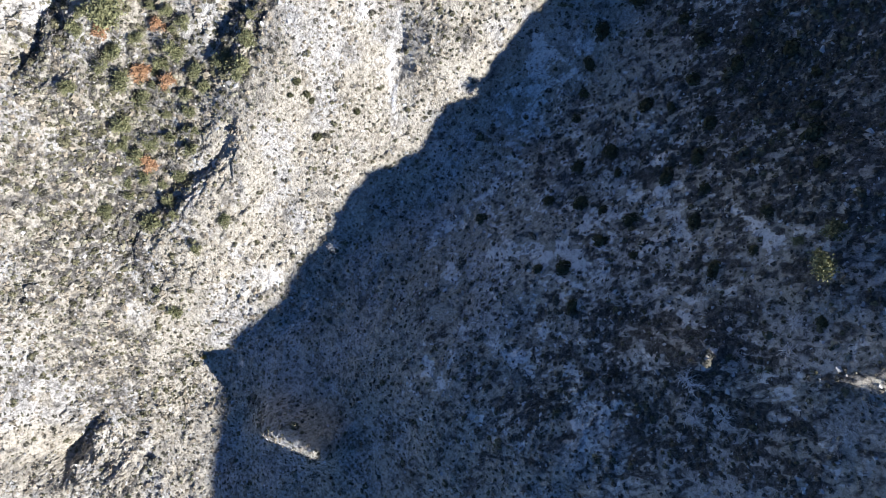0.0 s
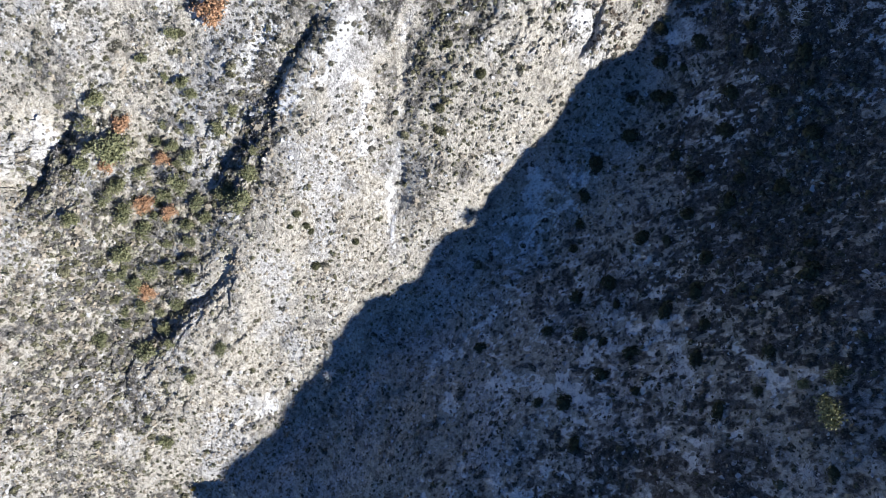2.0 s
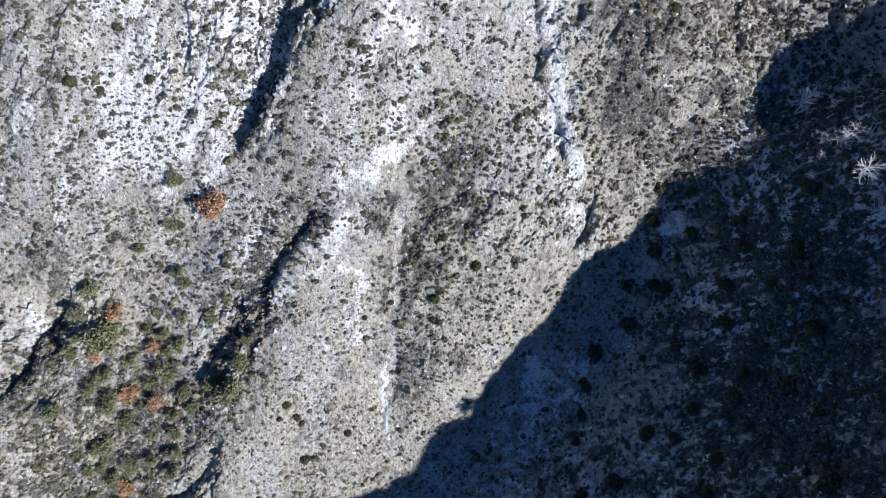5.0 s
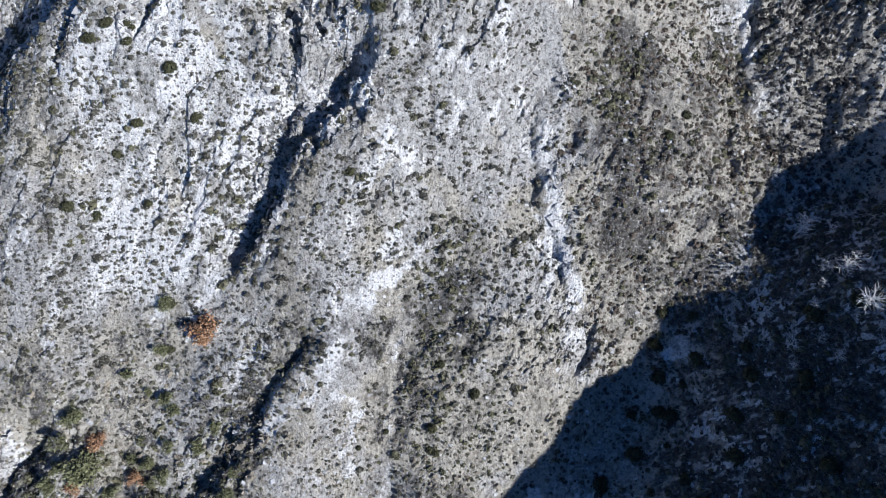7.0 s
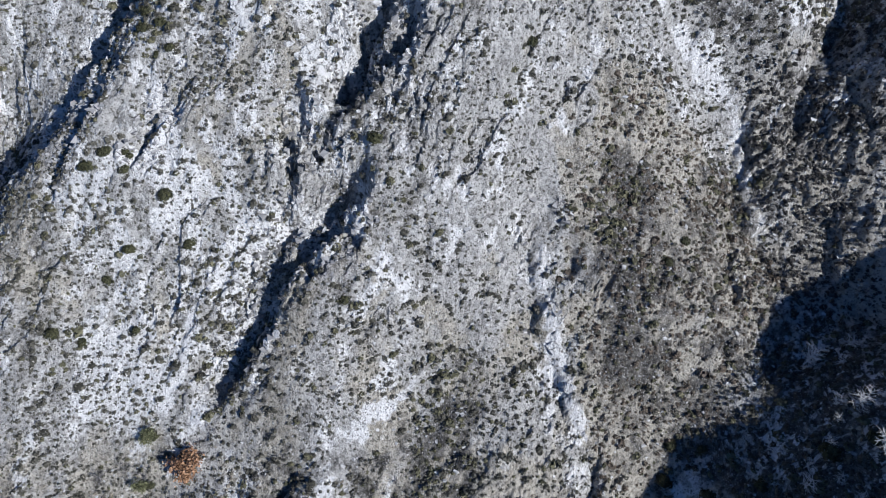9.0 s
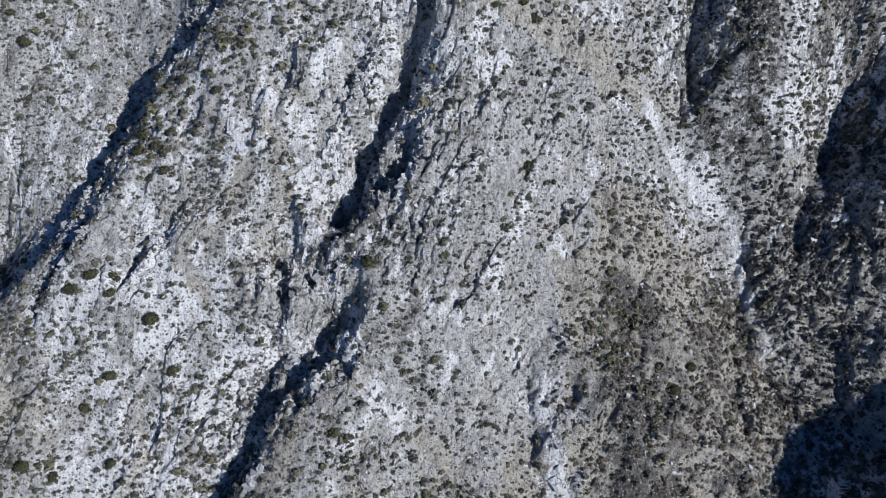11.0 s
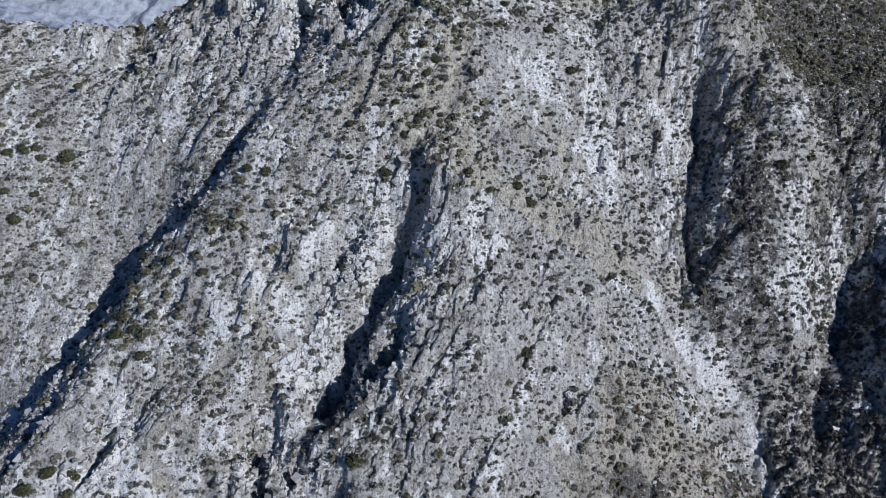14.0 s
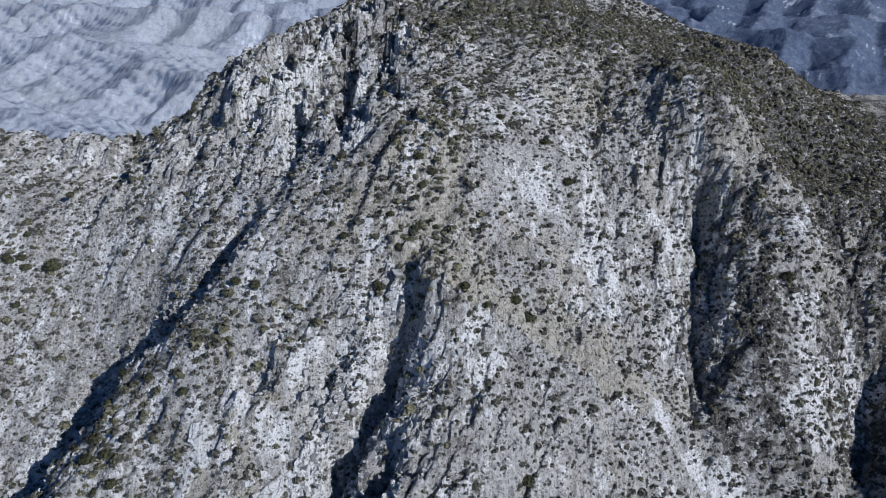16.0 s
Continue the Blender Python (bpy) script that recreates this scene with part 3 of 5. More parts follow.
def scree_at(x, y):
    x, y = np.asarray(x, float), np.asarray(y, float)
    most = np.zeros(x.size)
    for width, pts in SCREE.values():
        d, taper = line_distance(x.ravel(), y.ravel(), pts, 4 * width)
        d = np.abs(d) / width + 0.6 * fbm(x.ravel() / 2.5, y.ravel() / 2.5, 63, 3, 0.6)
        most = np.maximum(most, taper * (1 - smooth(0.6, 1.3, d)))
    return most.reshape(x.shape)


def zone(x, y, spots):
    total = np.zeros(np.shape(x))
    wx, wy = x + 4 * fbm(x / 8, y / 8, 41, 4, 0.6), y + 4 * fbm(x / 8, y / 8, 47, 4, 0.6)
    for cx, cy, a, b, turn, strength in spots:
        c, s = math.cos(radians(turn)), math.sin(radians(turn))
        u, v = ((wx - cx) * c + (wy - cy) * s) / a, (-(wx - cx) * s + (wy - cy) * c) / b
        total = total + strength * np.exp(-(u * u + v * v))
    return total


# stretches of slope with a cover of their own, as outlines in plan
BROWN_FAN = [(30, 138), (25, 129), (22, 119), (23, 106), (25, 93), (30, 79), (33, 70), (45, 76), (54, 85), (61, 98), (68, 109), (64, 117), (61, 125), (53, 134), (42, 139)]
FAN_STRIP = [(36, 132), (33, 119), (30, 104), (32, 88), (38, 88), (37, 105), (41, 115), (40, 127)]
HOLLOW = [(4, 93), (-1, 87), (-7, 80), (-7, 73), (-8, 64), (-9, 44), (8, 44), (10, 59), (9, 71), (8, 82), (6, 90)]
GREY_SCREE = [(2, 117), (0, 109), (4, 98), (13, 99), (18, 103), (21, 113), (22, 123)]
WHITE_SLOPE = [(-49, 120), (-32, 116), (-32, 111), (-37, 103), (-40, 95), (-47, 81), (-69, 81), (-71, 95), (-61, 109), (-55, 116)]
EAST_SLOPE = [(66, 149), (60, 144), (61, 136), (64, 126), (65, 113), (68, 98), (94, 98), (94, 150), (84, 156), (73, 150)]


def within(x, y, outline, soft=3.0):
    """1 inside an outline, 0 outside, with a soft and ragged border."""
    shape = np.shape(x)
    x, y = np.ravel(x), np.ravel(y)
    value = np.zeros(x.shape)
    p = np.array(outline, float)
    lo, hi = p.min(0) - 4 * soft, p.max(0) + 4 * soft
    k = np.flatnonzero((x > lo[0]) & (x < hi[0]) & (y > lo[1]) & (y < hi[1]))
    qx = x[k] + 0.8 * soft * fbm(x[k] / 6, y[k] / 6, 43, 3, 0.6)
    qy = y[k] + 0.8 * soft * fbm(x[k] / 6, y[k] / 6, 45, 3, 0.6)
    nearest, inside = np.full(len(k), 1e9), np.zeros(len(k), bool)
    for (ax, ay), (bx, by) in zip(p, np.roll(p, -1, 0)):
        f = np.clip(((qx - ax) * (bx - ax) + (qy - ay) * (by - ay)) / ((bx - ax)**2 + (by - ay)**2), 0, 1)
        nearest = np.minimum(nearest, np.hypot(qx - ax - f * (bx - ax), qy - ay - f * (by - ay)))
        if ay != by:
            inside ^= ((ay > qy) != (by > qy)) & (qx < (bx - ax) * (qy - ay) / (by - ay) + ax)
    value[k] = smooth(-soft, soft, np.where(inside, nearest, -nearest))
    return value.reshape(shape)


# the skyline ridge: where the mountain falls away to the valley behind it
RIDGE = [(-400, 210, 90), (-120, 217, 104), (-106, 215, 108), (-92, 211, 109), (-74, 206, 110), (-56, 210, 115), (-54, 222, 120), (-45, 235, 126),
         (-35, 246, 132), (-21, 258, 137), (20, 270, 145), (53, 268, 137), (71, 262, 130), (86, 256, 123), (98, 250, 117), (107, 246, 114), (128, 246, 113), (400, 240, 90)]
RX, RY, RZ = (np.array(c, float) for c in zip(*RIDGE))


def fold(u):
    """A zigzag: 1 on the ridges, 0 in the valleys between them."""
    return np.abs(2 * (u - np.floor(u)) - 1)


def far_folds(x, y):
    """Crests, spurs, side spurs and rills of the dry ranges beyond the valley."""
    return (fold((0.45 * x + y) / 620 + 0.35 * fbm(x / 900, y / 900, 23, 2)),
            fold((x - 0.45 * y) / 270 + 0.35 * fbm(x / 420, y / 420, 29, 3)),
            fold((0.6 * x + y) / 74 + 0.35 * fbm(x / 180, y / 180, 31, 3)),
            fold((x - 0.1 * y) / 27 + 0.4 * fbm(x / 80, y / 80, 37, 2)))


def far_height(x, y):
    crest, spur, side, rill = far_folds(x, y)
    hills = 105 * crest - (25 + 110 * crest * (1 - crest)) * (1 - spur) - (5 + 5 * spur) * (1 - side) - (2 + 2.5 * side) * (1 - rill) + 5 * fbm(x / 60, y / 60, 33, 4, 0.65)
    return -330 + hills + 45 * fbm(x / 1300, y / 1300, 9, 2) + 0.055 * np.maximum(np.hypot(x, y) - 2300, 0)


CREST_EARTH = [
    (1.4, 162.2, 7, 4, 0, 0.5),
    (10.1, 156.9, 7, 4, 0, 0.5),
    (20.5, 160.2, 7, 4, 0, 0.5),
    (28.2, 156.4, 7, 4, 0, 0.5),
    (4.2, 172.0, 7, 3.5, 0, 0.45),
    (-2.1, 177.2, 8, 4, 0, 0.4),
    (-13.6, 165.2, 7, 5, 0, 0.4),
    (-5.4, 161.5, 6, 4, 0, 0.45),
]
BROWN_SLOPES = [
    (78.4, 220.0, 42, 22, 165, 0.9),
    (23.4, 234.6, 34, 14, 0, 0.8),
    (96.3, 195.8, 20, 20, 0, 0.7),
    (112.9, 230.8, 20, 24, 0, 0.8),
]
HIGH_CRAGS = [
    (-24, 121, 11, 5, 60, 0.55),
    (-10, 134, 12, 4, 60, 0.4),
    (-26.0, 200.9, 12, 14, 60, 1.0),
    (-14.2, 192.5, 9, 9, 60, 0.8),
    (-21.7, 227.0, 16, 14, 60, 1.0),
    (-7.9, 213.7, 9, 14, 90, 0.8),
    (-35.8, 208.4, 9, 12, 60, 0.8),
    (-41.8, 192.5, 7, 6, 120, 0.5),
    (-12.3, 134.6, 10, 4, 60, 0.35),
    (-26.0, 122.9, 9, 4, 60, 0.3),
    (49.8, 168.0, 5, 12, 0, 0.15),
]


GREENISH = [
    (2.0, 173.2, 6, 22, 0, 0.6),
    (21.5, 227.5, 34, 10, 0, 0.6),
    (78.4, 216.0, 38, 22, 160, 0.45),
    (2.1, 80.7, 4, 9, 0, 0.6),
    (-0.9, 56.9, 4, 10, 0, 0.3),
    (-52.6, 144.0, 5, 6, 0, 0.6),
    (-36.5, 156.0, 6, 5, 0, 0.5),
    (-81.9, 177.6, 8, 5, 0, 0.5),
    (35.7, 113.1, 4, 14, 0, 0.35),
]


def grained(make, x, y, across, along, *seed):
    """A noise drawn out down the slope, which falls to the south-west in the west and to the south in the east."""
    east = smooth(5, 55, x)
    return (make((0.86 * x - 0.5 * y) / across, (0.5 * x + 0.86 * y) / along, *seed) * (1 - east)
            + make((0.98 * x + 0.17 * y) / across, (0.98 * y - 0.17 * x) / along, *seed) * east)


def ravine_rim(x, y):
    """Broken rock along the edges of the ravines."""
    shape = np.shape(x)
    x, y = np.ravel(x), np.ravel(y)
    most = np.zeros(x.shape)
    for depth, width, pts in RAVINES.values():
        d, taper = line_distance(x, y, pts, 5 * width)
        most = np.maximum(most, taper * np.exp(-((np.abs(d) - 1.3 * width) / (0.9 * width))**2) * min(1.0, depth / 5))
    return most.reshape(shape)


def rockiness(x, y):
    return np.clip(0.16 + 0.14 * smooth(55, 95, y) - 0.5 * np.clip(zone(x, y, BROWN_SLOPES), 0, 1) + 0.30 * smooth(95, 150, y) + 0.4 * fbm(x / 25, y / 25, 3, 2) + np.clip(zone(x, y, CRAGS), 0, 1.2) + 0.45 * ravine_rim(x, y), 0.08, 1.6)


# how far the unseen brow to the south-east, over which the sun comes, stands above the general slope, along its length;
# fitted so that its cast shadow edge falls in place
BROW_ALONG = (-80, -66, -58, -52, -49, -46, -43, -38, -26, -15, -4, 5, 13, 22, 30, 37, 52, 60, 66, 71, 75, 79, 85, 96, 108, 116, 124)
BROW_RISE = (4, 4, 4.5, 5.5, 4.6, 3.0, 1.0, -1.2, -1.4, -3.4, -2.9, -4.6, -4.0, 0, 0, 0.7, 0.9, 1.5, 4.0, 2.8, 1.4, -2.0, -1.0, 0.2, -0.8, -1.8, -0.7)


def unseen_brow(x, y):
    along, out = 0.588 * x + 0.809 * y, 0.809 * x - 0.588 * y
    start = np.interp(along, (40, 80), (72, 54))
    uneven = 0.9 * fbm(along / 7, out / 30, 87, 4, 0.65)
    return (np.interp(along, BROW_ALONG, BROW_RISE) + uneven) * smooth(0, 16, out - start)


def height(x, y, detail=True):
    x, y = np.asarray(x, float), np.asarray(y, float)
    crest, top = np.interp(x, RX, RY), np.interp(x, RX, RZ)
    z = relief(x, np.minimum(y, 229.0))
    # up from the last profile to the skyline ridge, then down the back
    rise = smooth(0, 1, (y - 200) / np.maximum(crest - 200, 5))
    z = z + (top - z) * np.where(y > 200, rise, 0)
    z = np.where(y > crest, top - 0.75 * (y - crest), z)
    z = z - 0.25 * np.maximum(np.abs(x) - 130, 0) + smooth(40, 90, x) * np.clip(0.2 * (-50 - y), 0, 14)
    # notch and bumps out of view that trim the cast shadow edge
    z = z - 9 * np.exp(-((x - 80)**2 + (y + 130)**2) / 15**2) + 2.5 * np.exp(-((x - 82)**2 + (y + 56)**2) / 10**2) - 2.6 * np.exp(-((x - 82)**2 + (y + 92)**2) / 14**2)
    z = z + unseen_brow(x, y)
    for depth, width, pts in LANDFORMS.values():
        d, taper = line_distance(x, y, pts, 3 * width)
        z = z + depth * np.exp(-(d / width)**2) * taper
    wob = 1.6 * fbm(x / 6, y / 6, 91, 2) if detail else 0.0
    for name, (depth, width, pts) in RAVINES.items():
        bank = BROAD_BANKS.get(name, 0.5)
        if 0.81 * (pts[-1][1] - pts[0][1]) + 0.59 * (pts[-1][0] - pts[0][0]) < 0:
            pts = pts[::-1]
        d, taper = line_distance(x, y, pts, 6 * width)
        inner = np.abs(d) < 6 * width
        d = d + wob * inner
        # a steep wall on the south-east bank, a long floor on the other
        d = np.where(d > 0, d / (bank * width), -d / (1.5 * width))
        z = z - depth * taper * np.maximum(np.exp(-d) - 0.018, 0) * inner
    if detail:
        inside = (np.abs(x) < 140) & (y > -80) & (y < 290)
        xi, yi = x[inside], y[inside]
        rocky = rockiness(xi, yi)
        u, v = xi * 0.83 - yi * 0.55, xi * 0.55 + yi * 0.83
        wu, wv = u + 0.7 * fbm(xi / 3, yi / 3, 71, 2), v + 0.9 * fbm(xi / 3, yi / 3, 73, 2)
        block, rim, tilt = worley(wu / 2.4, wv / 5.0, 15)
        chip, crack, slant = worley(wu / 1.1, wv / 1.7, 19)
        # fine rills down the slope, and the broken faces of the crags
        rill = grained(ridged, xi + 2 * fbm(xi / 9, yi / 9, 35, 2), yi, 10, 24, 33, 3)
        z[inside] -= (0.4 + 0.9 * smooth(60, 120, yi)) * smooth(0.5, 1.0, rill) * np.clip(0.3 + rocky, 0, 1.2)
        crag = np.clip(zone(xi, yi, HIGH_CRAGS), 0, 1.1)
        face, gap, lean = worley(wu / 4.2 + 0.25 * fbm(xi / 2, yi / 2, 37, 2), wv / 6.0, 27)
        shard, notch, cant = worley(wu / 1.9, wv / 2.6, 31)
        z[inside] += crag * (5.5 * (face - 0.45) + 5.0 * lean - 2.2 * np.exp(-gap / 0.08) + 2.2 * (shard - 0.5) + 2.0 * cant)
        z[inside] += rocky * (1.4 * tilt + 0.9 * slant)
        z[inside] += (0.9 * fbm(xi / 14, yi / 14, 1, 3) + rocky * (0.35 * ridged(u / 5, v / 12, 2, 4) + 1.5 * (block - 0.5) + 0.65 * (chip - 0.5)
                      - 0.7 * np.exp(-rim / 0.10)) + 0.07 * fbm(xi / 1.1, yi / 1.1, 6, 2))
    out = np.maximum(np.maximum(np.abs(x) - 300, -80 - y), 0)
    far = far_height(x, y)
    w = smooth(0, 900, out)
    z = z + (far - 170 - z) * w
    return np.where(y > crest, np.maximum(z, far - 170), z)


def spread(lo, hi, step, reach, growth=1.25):
    inner = np.arange(lo, hi + step / 2, step)
    outer = step * np.cumsum(growth ** np.arange(1, 80))
    outer = outer[outer < reach]
    return np.concatenate([(lo - outer)[::-1], inner, hi + outer])


def grid_mesh(name, x, y, z, material, attributes=(), facets=None):
    ny, nx = x.shape
    me = bpy.data.meshes.new(name)
    me.vertices.add(nx * ny)
    me.vertices.foreach_set("co", np.stack([x, y, z], -1).astype(np.float32).ravel())
    a = (np.arange(ny - 1)[:, None] * nx + np.arange(nx - 1)[None]).ravel()
    quads = np.stack([a, a + 1, a + nx + 1, a + nx], -1)
    me.loops.add(quads.size)
    me.loops.foreach_set("vertex_index", quads.ravel().astype(np.int32))
    me.polygons.add(len(quads))
    me.polygons.foreach_set("loop_start", (np.arange(len(quads)) * 4).astype(np.int32))
    me.polygons.foreach_set("use_smooth", np.ones(len(quads), bool) if facets is None else ~facets[:-1, :-1].ravel())
    for key, values in attributes:
        me.attributes.new(key, 'FLOAT', 'POINT').data.foreach_set("value", np.ravel(values).astype(np.float32))
    me.update(calc_edges=True)
    me.materials.append(material)
    return new(name, me)


def soup(name, corners, material):
    """Loose triangles as one mesh; corners: n x 3 x 3."""
    n = len(corners)
    me = bpy.data.meshes.new(name)
    me.vertices.add(3 * n)
    me.vertices.foreach_set("co", corners.astype(np.float32).ravel())
    me.loops.add(3 * n)
    me.loops.foreach_set("vertex_index", np.arange(3 * n, dtype=np.int32))
    me.polygons.add(n)
    me.polygons.foreach_set("loop_start", (np.arange(n) * 3).astype(np.int32))
    me.update(calc_edges=True)
    me.materials.append(material)
    return new(name, me)


gx, gy = np.meshgrid(spread(-118, 116, 0.45, 4700), spread(-64, 268, 0.45, 4700))
gz = height(gx.ravel(), gy.ravel()).reshape(gx.shape)
streaks, patches, fleck = grained(fbm, gx, gy, 4, 7, 51, 5, 0.65), fbm(gx / 9, gy / 12, 53, 4, 0.6), fbm(gx / 1.6, gy / 1.6, 57, 3, 0.7)
shady, high = np.clip(zone(gx, gy, SHADY_BRUSH), 0, 1), np.clip(zone(gx, gy, HIGH_CRAGS), 0, 1)
mottle = fbm(gx / 2.2, gy / 1.5, 59, 4, 0.8)
scree = scree_at(gx, gy)
# the SHADY_BRUSH term removes pale rock to darken the deepest shade
bare = zone(gx, gy, PALE) + 0.28 * ravine_rim(gx, gy) + 0.36 * scree + 0.25 * streaks + 0.1 * fleck + shady * (0.9 * np.clip(mottle + 0.4 * fleck, -0.3, 0.7) - 0.06) - 0.45 * np.clip(zone(gx, gy, SHADY_BRUSH) - 0.8, 0, 1) + 0.12 * high
soil = path_at(gx, gy)
fan, strip, hollow, grey_scree, white_slope = (within(gx, gy, c) for c in (BROWN_FAN, FAN_STRIP, HOLLOW, GREY_SCREE, WHITE_SLOPE))
brown = np.clip(zone(gx, gy, BROWN_SLOPES), 0, 1)
cap = np.clip(zone(gx, gy, CREST_EARTH), 0, 0.7)
bare = bare - 0.4 * brown - 0.45 * cap
bare = bare + smooth(85, 120, gy) * (1 - fan) * (1 - shady) * (0.30 * fbm(gx / 3.5, gy / 4, 39, 4, 0.65) + 0.02)
bare = bare - 1.0 * soil
bare = bare - 0.32 * (1 - smooth(40, 85, gy)) - 0.4 * fan - 0.5 * hollow - 0.1 * grey_scree + 0.05 * white_slope
tan = 0.8 * cap + 0.6 * fan + 0.15 * hollow - 0.3 * grey_scree - 0.3 * white_slope + 2.0 * soil + 0.25 * brown + zone(gx, gy, EARTH) * (1 - 0.8 * high) + 0.34 * (1 - smooth(45, 85, gy)) + (0.5 - 0.2 * smooth(100, 140, gy)) * patches - 0.3 * high - 0.1 * smooth(110, 150, gy) * (1 - brown)
# litter under thick brush; the shady terms paint the shaded slope darker still
litter_shade = 0.16 * fan + 0.3 * strip + 0.2 * hollow - 0.4 * grey_scree - 0.3 * white_slope + (zone(gx, gy, DENSE) + 0.1 * zone(gx, gy, SCRUB)) * np.clip(0.75 + 1.3 * fleck + 0.5 * streaks, 0.1, 1.6) - 0.3 * streaks + shady * (0.25 - 0.9 * mottle) + 0.5 * np.clip(zone(gx, gy, SHADY_BRUSH) - 0.7, 0, 1) - 0.9 * scree - 0.6 * soil - 1.0 * zone(gx, gy, SHADE_ROCK)
litter_shade = litter_shade + 0.3 * brown
burnt = within(gx, gy, EAST_SLOPE)
bare, tan, litter_shade = bare - 0.42 * burnt * (1 - scree), tan + 0.35 * burnt, litter_shade * (1 - 0.6 * burnt)
ground = grid_mesh("ground", gx, gy, gz, GROUND, (("bare", bare), ("tan", tan), ("litter_shade", litter_shade)), rockiness(gx, gy) > 0.55)
tagged(ground, "pale granite mountain slope with gullies, scree and dry soil", "mountain slope", kind="structure")

angle, radius = np.meshgrid(np.radians(np.concatenate([np.arange(-42, -10, 0.16), np.arange(-10, 16, 1.0), np.arange(16, 42, 0.19)])), 500 * 1.0056 ** np.arange(0, 446))
fx, fy = radius * np.sin(angle), radius * np.cos(angle)
fz = far_height(fx, fy)
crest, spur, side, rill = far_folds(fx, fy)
# scrub cover, darkened eastward and in gullies to stand for shade and relief
cover_shade = 1.1 * smooth(-100, 900, fx - 0.1 * fy) + 0.3 * fbm(fx / 400, fy / 400, 83, 5, 0.65) + 0.3 * (0.5 - spur) + 0.7 * (0.5 - side) + 0.55 * (0.5 - rill)
# pale crests and rills sharpen the relief in the colour
far_hills = grid_mesh("backdrop", fx, fy, fz, FAR, (("bare", 0.35 * fbm(fx / 200, fy / 200, 85, 4, 0.7) + 0.7 * (side - 0.5) + 0.6 * (rill - 0.5) - 0.4), ("tan", 0.4 * fbm(fx / 600, fy / 600, 87, 3)), ("litter_shade", cover_shade)))
tagged(far_hills, "dry mountain ranges beyond the valley with haze painted into their colour", "mountains", kind="structure")

# ---- brush ----


def shrub_templates(rng, count, tris, size=0.42, flat=0.75):
    made = []
    for _ in range(count):
        way = rng.normal(size=(tris, 3))
        way /= np.linalg.norm(way, axis=1, keepdims=True)
        way[:, 2] = np.abs(way[:, 2])
        lumps = rng.normal(size=(4, 3))
        lumps /= np.linalg.norm(lumps, axis=1, keepdims=True)
        reach = 0.62 + 0.38 * np.max(way @ lumps.T, axis=1)
        mid = way * (reach * rng.uniform(0.55, 1.0, tris))[:, None] * (1, 1, flat)
        a = np.cross(way, rng.normal(size=(tris, 3)))
        a /= np.linalg.norm(a, axis=1, keepdims=True)
        b = np.cross(way + 0.5 * rng.normal(size=(tris, 3)), a)
        b /= np.linalg.norm(b, axis=1, keepdims=True)
        s = size * rng.uniform(0.6, 1.3, tris)[:, None]
        made.append(np.stack([mid - s * a - 0.5 * s * b, mid + s * a - 0.5 * s * b, mid + s * b], 1))
    return made


def scattered(name, xy, sizes, templates, material, rng, sink=0.12):
    z = height(xy[:, 0], xy[:, 1])
    turn = rng.uniform(0, 2 * np.pi, len(xy))
    pick = rng.integers(0, len(templates), len(xy))
    stretch = rng.uniform(0.8, 1.25, (len(xy), 2))
    parts = []
    for k, form in enumerate(templates):
        m = np.flatnonzero(pick == k)
        c, s = np.cos(turn[m])[:, None, None], np.sin(turn[m])[:, None, None]
        fx, fy, fz = (form[None, :, :, i] * sizes[m][:, None, None] for i in range(3))
        fx, fy = fx * stretch[m, 0][:, None, None], fy * stretch[m, 1][:, None, None]
        parts.append(np.stack([fx * c - fy * s + xy[m, 0][:, None, None], fx * s + fy * c + xy[m, 1][:, None, None],
                               fz + (z[m] - sink * sizes[m])[:, None, None]], -1).reshape(-1, 3, 3))
    return soup(name, np.concatenate(parts), material)


rng = np.random.default_rng(7)


def filled(step, rng):
    cx, cy = np.meshgrid(np.arange(-118, 112, step), np.arange(-62, 268, step))
    xy = np.stack([cx.ravel(), cy.ravel()], -1) + rng.uniform(-step / 2, step / 2, (cx.size, 2))
    west, east = np.interp(xy[:, 1], (-60, 50, 130, 215), (-112, -98, -104, -116)), np.interp(xy[:, 1], (-60, 0, 70, 120, 215), (85, 68, 82, 96, 116))
    return xy[(xy[:, 0] > west) & (xy[:, 0] < east) & (xy[:, 1] < np.interp(xy[:, 0], RX, RY) + 3)]


spots = filled(0.92, rng)
px, py = spots.T
pale, thick, scrub = zone(px, py, PALE), zone(px, py, DENSE), zone(px, py, SCRUB)
density = 0.64 + 0.4 * np.clip(zone(px, py, BROWN_SLOPES), 0, 1) + 0.25 * (1 - smooth(40, 70, py)) + 0.14 * smooth(115, 150, py) + 0.12 * within(px, py, BROWN_FAN) + 0.15 * within(px, py, FAN_STRIP) + 0.2 * within(px, py, HOLLOW) - 0.25 * within(px, py, GREY_SCREE) + 0.40 * within(px, py, WHITE_SLOPE) + 0.46 * fbm(px / 6, py / 6, 61, 4, 0.6) - 0.22 * pale + 0.35 * thick + 0.3 * scrub - 0.15 * zone(px, py, CRAGS) - 0.6 * zone(px, py, SHADE_ROCK) - 1.2 * scree_at(px, py) - 0.7 * path_at(px, py) - 0.3 * np.clip(pale - 0.3, 0, 1) - 0.08 * np.clip(zone(px, py, SHADY_BRUSH), 0, 1)
keep = rng.uniform(size=len(spots)) < density
spots, thick, scrub = spots[keep], thick[keep], scrub[keep]
